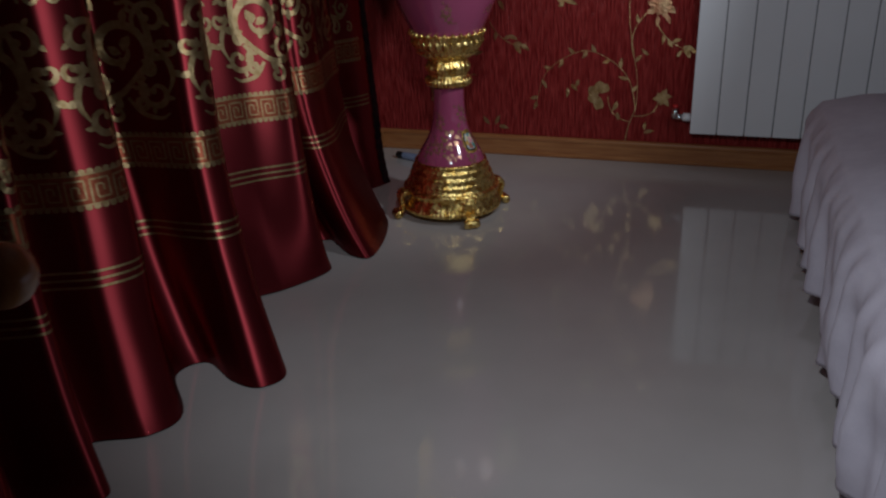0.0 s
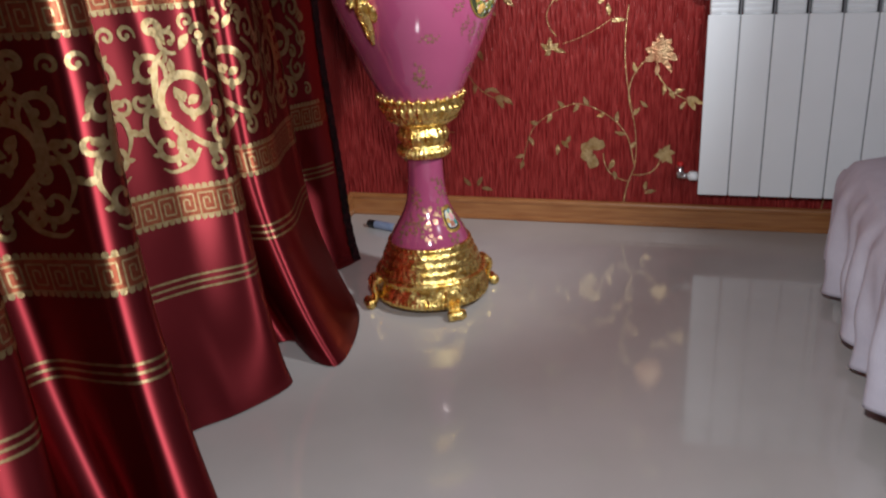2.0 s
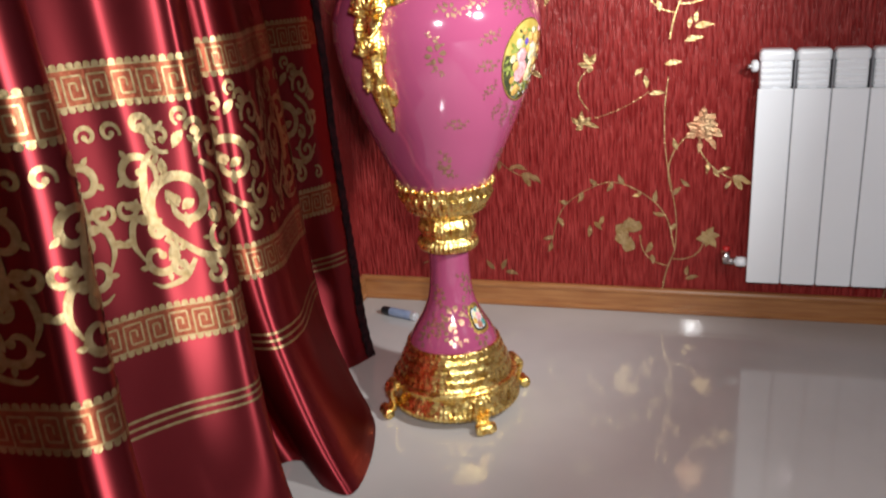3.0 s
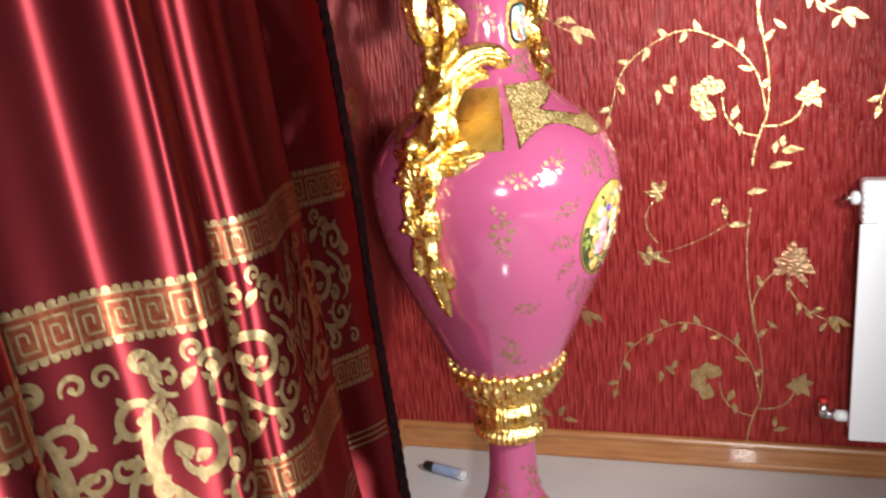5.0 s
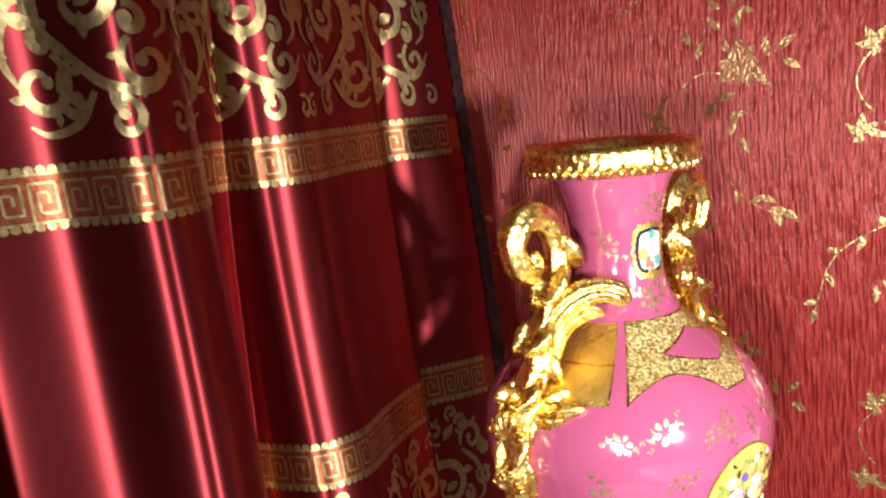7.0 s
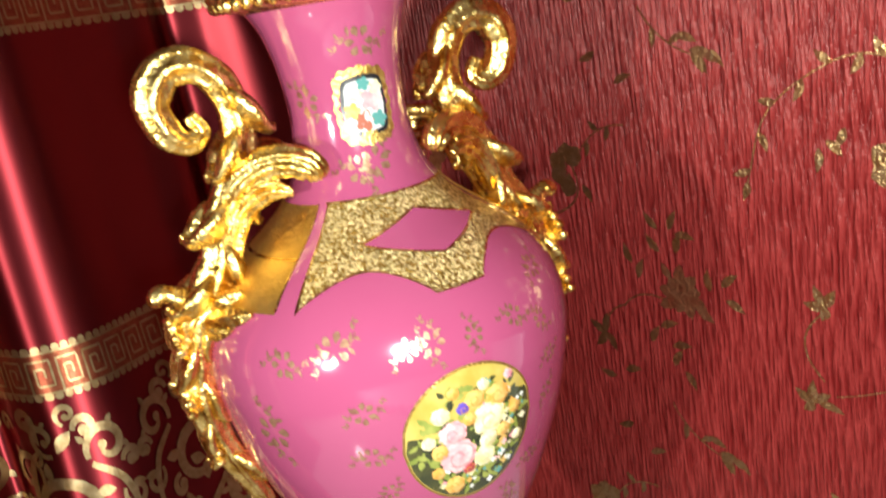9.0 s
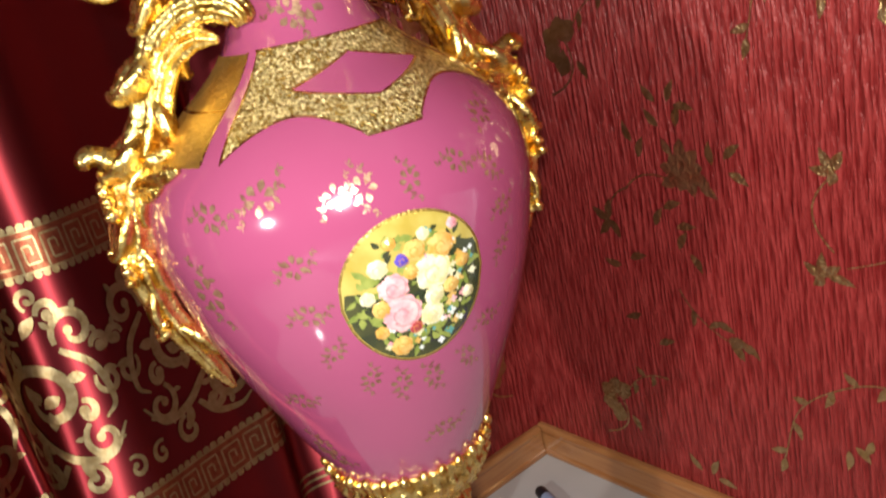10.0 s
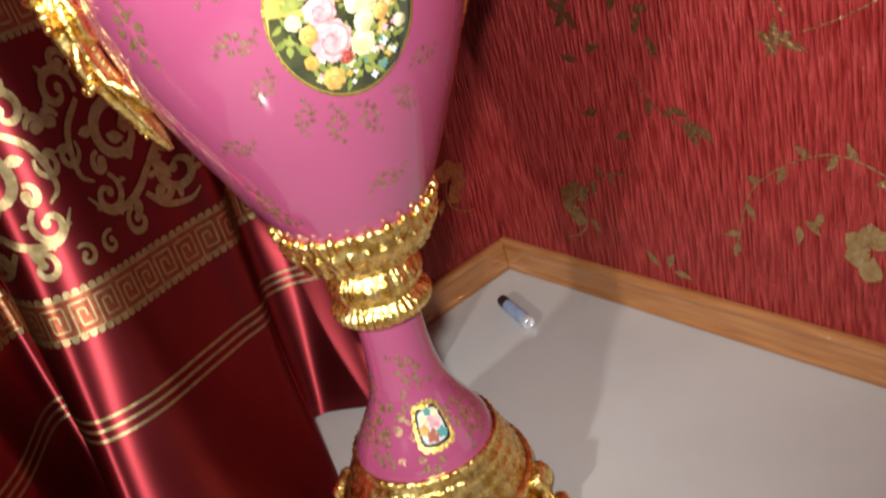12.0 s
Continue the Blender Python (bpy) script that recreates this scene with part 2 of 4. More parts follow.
# ---- the room ----
W, L, H, TH = 3.6, 4.6, 2.6, 0.12
floor = part("floor", box(-TH, W + TH, -L - TH, TH, -0.1, 0.0), FLOOR, None)
tagged(floor, "polished beige-grey stoneware floor with soft reflections", "floor", kind="structure")
ceiling = part("ceiling", box(-TH, W + TH, -L - TH, TH, H, H + 0.1), CEIL, None)
tagged(ceiling, "plain white painted ceiling", "ceiling", kind="structure")
wall_north = part("wall_north", box(0, W, 0, TH, 0, H), WALLPAPER, None)
wall_west = part("wall_west", box(-TH, 0, -L - TH, TH, 0, H), WALLPAPER, None)
wall_east = part("wall_east", box(W, W + TH, -L - TH, TH, 0, H), WALLPAPER, None)
wall_south = part("wall_south", box(0, W, -L - TH, -L, 0, H), WALLPAPER, None)
for wl in (wall_north, wall_west, wall_east, wall_south):
    tagged(wl, "deep red streaked wallpaper with gold flowering sprays", "wall", kind="structure")


def skirting(name, length, m):
    """A skirting board along +x, its back on y = 0, with a rounded lip and a foot bead."""
    prof = [(0, 0), (-0.015, 0), (-0.0165, 0.004), (-0.0165, 0.010), (-0.013, 0.014), (-0.0125, 0.05), (-0.0145, 0.055),
            (-0.0145, 0.060), (-0.012, 0.0645), (-0.008, 0.067), (0, 0.067)]
    n = len(prof)
    v = [(x, y, z) for x in (0, length) for y, z in prof]
    f = [(i, (i + 1) % n, n + (i + 1) % n, n + i) for i in range(n)] + [tuple(range(n))[::-1], tuple(range(n, 2 * n))]
    ob = mesh_ob(name, v, f, WOOD, None, smooth=False)
    ob.matrix_world = m
    return tagged(ob, "warm oak-coloured skirting board with a rounded lip", "skirting board", kind="structure")


skirting("baseboard_north", W - 0.002, pose(0.001, -0.001, 0.0005))
skirting("baseboard_west", L - 0.02, pose(0.001, -L + 0.002, 0.0005, 0, 0, 90))


# ---- the printed sprays of the wallpaper, thin raised foil ----
def on_north(u, v, w=0.0):
    return np.stack([u, np.full_like(u, -0.0012) - w, v], 1)


def on_west(u, v, w=0.0):
    return np.stack([np.full_like(u, 0.0012) + w, -u, v], 1)


def arc(x0, y0, x1, y1, bulge, n=12):
    s = np.linspace(0, 1, n)
    nx, ny = -(y1 - y0), x1 - x0
    b = bulge * 4 * s * (1 - s)
    return np.stack([x0 + (x1 - x0) * s + nx * b, y0 + (y1 - y0) * s + ny * b], 1)


def big_flower(f, x, y):
    for a, l in ((150, 0.040), (200, 0.038), (95, 0.040), (60, 0.036), (255, 0.044)):
        f.leaf(x + 0.006 * math.cos(radians(a)), y + 0.006 * math.sin(radians(a)), a, l, 0.034, 0.5)


def lily(f, x, y):
    for a, l in ((60, 0.032), (10, 0.032), (-50, 0.036), (-95, 0.026), (190, 0.028), (130, 0.02)):
        f.leaf(x, y, a, l, 0.019)


def four_leaf(f, x, y, turn):
    for a, l in ((120, 0.036), (65, 0.030), (175, 0.034), (250, 0.022)):
        f.leaf(x, y, a + turn, l, 0.015)


def rose(f, x, y):
    for k in range(9):
        a = 40 * k + 11
        f.leaf(x + 0.004 * math.cos(radians(a)), y + 0.004 * math.sin(radians(a)), a, 0.030 + 0.008 * (k % 3), 0.021, 0.4)
    f.disc(x, y, 0.009)


def sprig(f, line, count, size=0.026, seed=1):
    """A thin stem with leaves to both sides and one at its tip."""
    f.stroke(line, 0.0022, 0.0030)
    rnd = random.Random(seed)
    for k in range(count):
        i = int((k + 0.5) / count * (len(line) - 2))
        d = line[i + 1] - line[i]
        a = math.degrees(math.atan2(d[1], d[0]))
        f.leaf(*line[i], a + 180 + (50 if k % 2 else -50) + rnd.uniform(-15, 15), size * rnd.uniform(0.85, 1.2), size * 0.42)
    f.leaf(*line[0], math.degrees(math.atan2(*(line[0] - line[1])[::-1])), size, size * 0.42)


def spray_a(parent, to_place, dx, dz):
    """The main spray: two flowers on forked stems, a rose, four-leaved sprigs and hanging leaves."""
    f = Flat()
    big_flower(f, 0.762 + dx, 0.213 + dz)
    f.lay("printed_flower", to_place, PRINT, parent)
    f = Flat()
    lily(f, 0.952 + dx, 0.212 + dz)
    f.stroke(arc(0.945 + dx, 0.225 + dz, 0.868 + dx, 0.150 + dz, 0.28), 0.003, 0.004)
    f.lay("printed_lily", to_place, PRINT, parent)
    f = Flat()
    f.stroke(arc(0.846 + dx, 0.068 + dz, 0.872 + dx, 0.168 + dz, 0.04), 0.004, 0.003)
    f.stroke(arc(0.872 + dx, 0.168 + dz, 0.862 + dx, 0.330 + dz, -0.05), 0.0025)
    f.stroke(arc(0.862 + dx, 0.330 + dz, 0.890 + dx, 0.470 + dz, 0.16), 0.003)
    f.stroke(arc(0.890 + dx, 0.470 + dz, 0.930 + dx, 0.492 + dz, -0.12), 0.003)
    f.stroke(arc(0.860 + dx, 0.130 + dz, 0.785 + dx, 0.212 + dz, 0.22), 0.003)
    f.stroke(arc(0.862 + dx, 0.340 + dz, 0.845 + dx, 0.620 + dz, 0.05), 0.0022)
    f.leaf(0.866 + dx, 0.322 + dz, 50, 0.028, 0.012)
    f.leaf(0.872 + dx, 0.440 + dz, 110, 0.030, 0.012)
    f.leaf(0.815 + dx, 0.195 + dz, 245, 0.036, 0.015)
    f.leaf(0.815 + dx, 0.160 + dz, 280, 0.028, 0.012)
    f.leaf(0.902 + dx, 0.095 + dz, 15, 0.036, 0.012)
    f.leaf(0.905 + dx, 0.105 + dz, 85, 0.028, 0.011)
    f.leaf(0.905 + dx, 0.345 + dz, 140, 0.030, 0.010)
    f.leaf(0.975 + dx, 0.370 + dz, 120, 0.032, 0.011)
    f.leaf(0.990 + dx, 0.340 + dz, 55, 0.028, 0.010)
    f.lay("printed_stem", to_place, PRINT, parent)
    f = Flat()
    rose(f, 0.933 + dx, 0.497 + dz)
    f.leaf(0.945 + dx, 0.470 + dz, 300, 0.036, 0.014)
    f.leaf(0.925 + dx, 0.465 + dz, 265, 0.034, 0.013)
    f.lay("printed_rose", to_place, PRINT_ROSE, parent)
    f = Flat()
    four_leaf(f, 0.658 + dx, 0.653 + dz, 0)
    f.stroke(arc(0.660 + dx, 0.650 + dz, 0.652 + dx, 0.540 + dz, -0.28), 0.0028)
    four_leaf(f, 0.636 + dx, 0.503 + dz, -28)
    f.leaf(0.640 + dx, 0.505 + dz, -15, 0.040, 0.013)
    f.stroke(arc(0.668 + dx, 0.520 + dz, 0.800 + dx, 0.585 + dz, -0.05), 0.0018)
    f.leaf(0.800 + dx, 0.578 + dz, 5, 0.040, 0.013)
    f.leaf(0.765 + dx, 0.625 + dz, 40, 0.028, 0.012)
    f.leaf(0.788 + dx, 0.625 + dz, 280, 0.034, 0.012)
    f.leaf(0.835 + dx, 0.650 + dz, 8, 0.042, 0.014)
    f.leaf(0.880 + dx, 0.705 + dz, 10, 0.046, 0.014)
    f.leaf(0.905 + dx, 0.735 + dz, 10, 0.042, 0.013)
    f.leaf(0.890 + dx, 0.735 + dz, 80, 0.028, 0.011)
    f.lay("printed_sprig", to_place, PRINT, parent)
    f = Flat()
    arch = [(0.553, 0.185), (0.583, 0.278), (0.650, 0.333), (0.720, 0.353), (0.800, 0.318), (0.850, 0.262), (0.872, 0.180)]
    sprig(f, smooth_line([(x + dx, y + dz) for x, y in arch], 34), 11, 0.029, seed=3)
    f.leaf(0.690 + dx, 0.262 + dz, 245, 0.030, 0.012)
    f.leaf(0.655 + dx, 0.235 + dz, 265, 0.034, 0.012)
    f.leaf(0.665 + dx, 0.245 + dz, 315, 0.030, 0.013)
    f.lay("printed_leaves", to_place, PRINT, parent)
    f = Flat()
    sprig(f, arc(0.500 + dx, 0.360 + dz, 0.395 + dx, 0.440 + dz, 0.12), 3, seed=5)
    f.leaf(0.475 + dx, 0.372 + dz, 345, 0.042, 0.014)
    f.leaf(0.478 + dx, 0.368 + dz, 300, 0.034, 0.013)
    f.lay("printed_twig", to_place, PRINT, parent)


def spray_b(parent, to_place, dx, dz):
    """The second spray, nearer the corner: a dark rose, a bell flower and small leaf pairs."""
    f = Flat()
    rose(f, 0.430 + dx, 0.638 + dz)
    f.leaf(0.455 + dx, 0.615 + dz, 330, 0.034, 0.015)
    f.leaf(0.412 + dx, 0.662 + dz, 120, 0.030, 0.014)
    f.lay("printed_rose", to_place, PRINT_ROSE, parent)
    f = Flat()
    f.stroke(arc(0.402 + dx, 0.622 + dz, 0.315 + dx, 0.600 + dz, -0.18), 0.003)
    for a in (80, 150, 230, 300):
        f.leaf(0.272 + dx, 0.545 + dz, a, 0.038, 0.016)
    f.stroke(arc(0.275 + dx, 0.560 + dz, 0.322 + dx, 0.604 + dz, 0.15), 0.003)
    for k, (x, y, a) in enumerate(((0.395, 0.705, 130), (0.425, 0.705, 75), (0.340, 0.680, 110), (0.350, 0.655, 70), (0.385, 0.575, 20),
                                   (0.405, 0.545, 8), (0.365, 0.545, 60), (0.405, 0.510, 60), (0.425, 0.505, 300), (0.305, 0.480, 15),
                                   (0.285, 0.465, 170), (0.500, 0.660, 40), (0.480, 0.650, 95), (0.505, 0.640, 330))):
        f.leaf(x + dx, y + dz, a, 0.036, 0.014)
    f.lay("printed_leaves", to_place, PRINT, parent)
    f = Flat()
    big_flower(f, 0.232 + dx, 0.190 + dz)
    f.stroke(arc(0.190 + dx, 0.110 + dz, 0.225 + dx, 0.215 + dz, -0.35), 0.0035)
    f.leaf(0.255 + dx, 0.165 + dz, 300, 0.034, 0.014)
    f.lay("printed_flower", to_place, PRINT, parent)
    f = Flat()
    sprig(f, arc(0.255 + dx, 0.215 + dz, 0.350 + dx, 0.265 + dz, 0.15), 4, seed=8)
    for x, y, a in ((0.395, 0.100, 130), (0.415, 0.100, 65), (0.425, 0.095, 350), (0.455, 0.395, 340), (0.500, 0.370, 320),
                    (0.340, 0.330, 20), (0.310, 0.380, 200)):
        f.leaf(x + dx, y + dz, a, 0.036, 0.013)
    f.lay("printed_twig", to_place, PRINT, parent)


for row in range(-1, 4):
    dz = 0.642 * row
    if row >= 0:
        for dx in (0.0, 0.53, 1.06, 1.59):
            spray_a(wall_north, on_north, dx, dz)
        spray_b(wall_north, on_north, 0.0, dz)
        spray_b(wall_west, on_west, -0.13, dz + 0.05)
        spray_a(wall_west, on_west, 0.0, dz)


# ---- the radiator ----
def radiator(x0, sections):
    pitch, y_front, y_back, z0, z1 = 0.08, -0.074, -0.018, 0.12, 0.687
    top = empty("radiator", (x0, y_back, z0), label="white enamelled aluminium sectional radiator hung on the wall", category="radiator")
    m = Matrix.Translation((-x0, -y_back, -z0))

    def add(name, bm, mat, label="", smooth=False):
        bm.transform(m)
        return part(name, bm, mat, top, label, smooth)

    for k in range(sections):
        xa, xb = x0 + k * pitch + 0.0012, x0 + (k + 1) * pitch - 0.0012
        bm = box(xa, xb, y_front, y_front + 0.009, z0, z1 - 0.088, 0.003)
        for s in (box(xa + 0.030, xb - 0.030, y_front + 0.008, y_back, z0 + 0.004, z1 - 0.01, 0.003),
                  box(xa + 0.001, xb - 0.001, y_front + 0.006, y_back - 0.004, z1 - 0.030, z1, 0.010, 4),
                  box(xa + 0.004, xb - 0.004, y_front + 0.009, y_back - 0.004, z1 - 0.090, z1 - 0.026, 0.005),
                  box(xa + 0.002, xb - 0.002, y_front + 0.010, y_back - 0.004, z0 + 0.012, z0 + 0.05, 0.006)):
            me = bpy.data.meshes.new("piece")
            s.to_mesh(me)
            s.free()
            bm.from_mesh(me)
            bpy.data.meshes.remove(me)
        for j in range(4):
            z = z1 - 0.083 + 0.014 * j
            s = box(xa + 0.006, xb - 0.006, y_front + 0.004, y_front + 0.018, z, z + 0.008, 0.002)
            me = bpy.data.meshes.new("piece")
            s.to_mesh(me)
            s.free()
            bm.from_mesh(me)
            bpy.data.meshes.remove(me)
        add("section", bm, ENAMEL)
        # a dark strip fills each gap; its colour stands in for shade there
        if k < sections - 1:
            add("seam_shade", box(xb - 0.0006, xb + 0.003, y_front + 0.004, y_back - 0.006, z0 + 0.006, z1 - 0.008), SEAM)

    def rod(axis, c, r, length, mat, name, label="", sides=20):
        bm = bmesh.new()
        bmesh.ops.create_cone(bm, cap_ends=True, segments=sides, radius1=r, radius2=r, depth=length)
        bmesh.ops.bevel(bm, geom=[e for e in bm.edges if e.calc_face_angle(0) > 1.0], offset=r * 0.18, segments=2, affect="EDGES")
        turn = {"x": Matrix.Rotation(math.pi / 2, 4, "Y"), "y": Matrix.Rotation(math.pi / 2, 4, "X"), "z": Matrix.Identity(4)}[axis]
        bm.transform(Matrix.Translation(c) @ turn)
        return add(name, bm, mat, label, True)

    yc = (y_front + y_back) / 2
    rod("x", (x0 - 0.012, yc, 0.165), 0.013, 0.026, ENAMEL, "union_nut", "white union nut", 8)
    rod("x", (x0 - 0.036, yc, 0.166), 0.0095, 0.03, CHROME, "valve_tail", "chromed valve tail")
    rod("z", (x0 - 0.048, yc, 0.176), 0.0105, 0.032, CHROME, "valve_body", "chromed angle valve")
    rod("y", (x0 - 0.048, yc + 0.022, 0.170), 0.009, 0.05, CHROME, "pipe", "chromed pipe into the wall")
    rod("z", (x0 - 0.048, yc, 0.198), 0.009, 0.012, RED_CAP, "valve_cap", "small red valve cap")
    rod("x", (x0 - 0.006, yc, 0.648), 0.014, 0.016, ENAMEL, "plug", "white end plug")
    rod("x", (x0 - 0.018, yc, 0.648), 0.006, 0.014, CHROME, "air_vent", "chromed air vent")
    for k in (1, sections - 2):
        add("wall_bracket", box(x0 + k * pitch - 0.004, x0 + k * pitch + 0.004, y_back - 0.008, 0.0, 0.60, 0.63, 0.001), SEAM)


radiator(1.046, 10)


# ---- the curtain: one wavy plan at the hem and one at chest height ----
HEM = [(0.16, -3.30), (0.28, -3.18), (0.15, -3.02), (0.27, -2.90), (0.15, -2.74), (0.28, -2.62), (0.15, -2.46), (0.27, -2.33), (0.16, -2.19), (0.28, -2.08),
       (0.14, -1.97), (0.26, -1.90), (0.145, -1.80), (0.235, -1.745), (0.258, -1.675), (0.172, -1.56), (0.20, -1.50), (0.28, -1.55), (0.345, -1.56), (0.368, -1.50),
       (0.27, -1.40), (0.160, -1.325), (0.140, -1.240), (0.205, -1.155), (0.262, -1.03), (0.20, -0.98), (0.148, -0.89), (0.19, -0.86), (0.262, -0.935),
       (0.322, -0.945), (0.322, -0.85), (0.288, -0.72), (0.262, -0.66), (0.225, -0.615), (0.10, -0.595), (0.06, -0.54), (0.135, -0.46), (0.172, -0.38)]
CHEST = [(0.02, -3.26), (0.15, -3.12), (0.02, -2.98), (0.15, -2.86), (0.02, -2.70), (0.15, -2.58), (0.02, -2.42), (0.15, -2.29), (0.02, -2.14), (0.16, -2.02),
         (0.02, -1.92), (0.15, -1.84), (0.02, -1.74), (0.12, -1.68), (0.15, -1.60), (0.03, -1.53), (0.04, -1.47), (0.12, -1.44), (0.185, -1.42), (0.20, -1.37),
         (0.10, -1.30), (0.035, -1.265), (0.070, -1.232), (0.118, -1.152), (0.205, -1.095), (0.165, -1.00), (0.03, -0.93), (0.005, -0.89), (0.045, -0.872),
         (0.098, -0.845), (0.120, -0.785), (0.100, -0.71), (0.085, -0.64), (0.080, -0.58), (0.050, -0.545), (0.075, -0.50), (0.100, -0.45), (0.118, -0.385)]
NP = 620
hem_line, chest_line = smooth_line(HEM, NP), smooth_line(CHEST, NP)
mid_line = 0.45 * hem_line + 0.55 * chest_line
CLOTH_U = np.r_[0, np.cumsum(np.linalg.norm(np.diff(mid_line, axis=0), axis=1))]
CLOTH_LEN = CLOTH_U[-1]


def cloth(u, z, off=0.0):
    """The place on the curtain at cloth length u and height z, off metres to the room side."""
    u, z = np.asarray(u, float), np.asarray(z, float)

    def at(uu):
        w = 1 - np.exp(-z / 0.27)
        out = []
        for c in (0, 1):
            a, b = np.interp(uu, CLOTH_U, hem_line[:, c]), np.interp(uu, CLOTH_U, chest_line[:, c])
            out.append(a + (b - a) * w)
        out[0] = np.maximum(out[0] - 0.075 * np.clip(z - 0.70, 0, 0.9), 0.012)
        out[0] = out[0] + 0.004 * np.sin(9 * z + 7 * uu) * np.clip(1.5 - z, 0.2, 1) + 0.003 * np.sin(23 * z + 31 * uu) * np.clip(0.5 - z, 0, 0.5)
        return np.stack(out, -1)

    p, d = at(u), at(u + 0.004) - at(u - 0.004)
    d = d / (np.linalg.norm(d, axis=-1, keepdims=True) + 1e-9)
    n = np.stack([d[..., 1], -d[..., 0]], -1)
    p = p + n * np.asarray(off)[..., None]
    return np.stack([p[..., 0], p[..., 1], z], -1)


curtain = empty("curtain", (0.15, -1.8, 0.004), label="long crimson satin curtain with woven gold scrolls and key bands", category="curtain")


def under(ob, top):
    """Puts a finished mesh under a thing without moving it."""
    ob.parent = top
    ob.matrix_parent_inverse = Matrix.Translation(top.location).inverted()
    return ob


CURTAIN_TOP = 2.598
zs = np.r_[np.linspace(0.004, 1.4, 44), np.linspace(1.48, CURTAIN_TOP, 12)]
uu, zz = np.meshgrid(CLOTH_U, zs, indexing="ij")
verts = cloth(uu.ravel(), zz.ravel())
nz = len(zs)
faces = [(i * nz + j, (i + 1) * nz + j, (i + 1) * nz + j + 1, i * nz + j + 1) for i in range(NP - 1) for j in range(nz - 1)]
fabric = under(mesh_ob("fabric", verts, faces, SATIN), curtain)
sol = fabric.modifiers.new("thickness", "SOLIDIFY")
sol.thickness, sol.offset = 0.0016, -1


def on_cloth(off=0.0009):
    return lambda u, v, w=0.0: cloth(u, v, off + w)


U0 = CLOTH_LEN - 3.9


def key_band(z, h, name):
    """A band of Greek key between scalloped borders."""
    f = Flat()
    pitch, u, a = 0.037, U0, h * 0.5
    k = pitch / 10
    w = k * 0.80
    while u + pitch < CLOTH_LEN - 0.028:
        pts = ((0.6, -1.0), (0.6, 0.62), (8.2, 0.62), (8.2, -0.62), (2.9, -0.62), (2.9, 0.24), (5.8, 0.24), (5.8, -0.22))
        f.stroke([(u + p * k, z + q * a) for p, q in pts], w, step=0.0045)
        for s in (-1, 1):
            f.stroke([(u, z + s * a), (u + pitch, z + s * a)], w, step=0.008)
            for j in range(3):
                f.disc(u + pitch * (1 / 6 + j / 3), z + s * (a + 0.0042), 0.0056, 0.0048, 9)
        u += pitch
    return under(f.lay(name, on_cloth(), WEAVE, None, "gold woven key-pattern band"), curtain)


def band_ground(z, h):
    f = Flat()
    us = np.arange(U0, CLOTH_LEN - 0.028, 0.006)
    f.grid(us, [z - h / 2] * len(us), [z + h / 2] * len(us), 2)
    return under(f.lay("band_ground", on_cloth(0.0005), BAND, None, "dull gold ground of the band"), curtain)


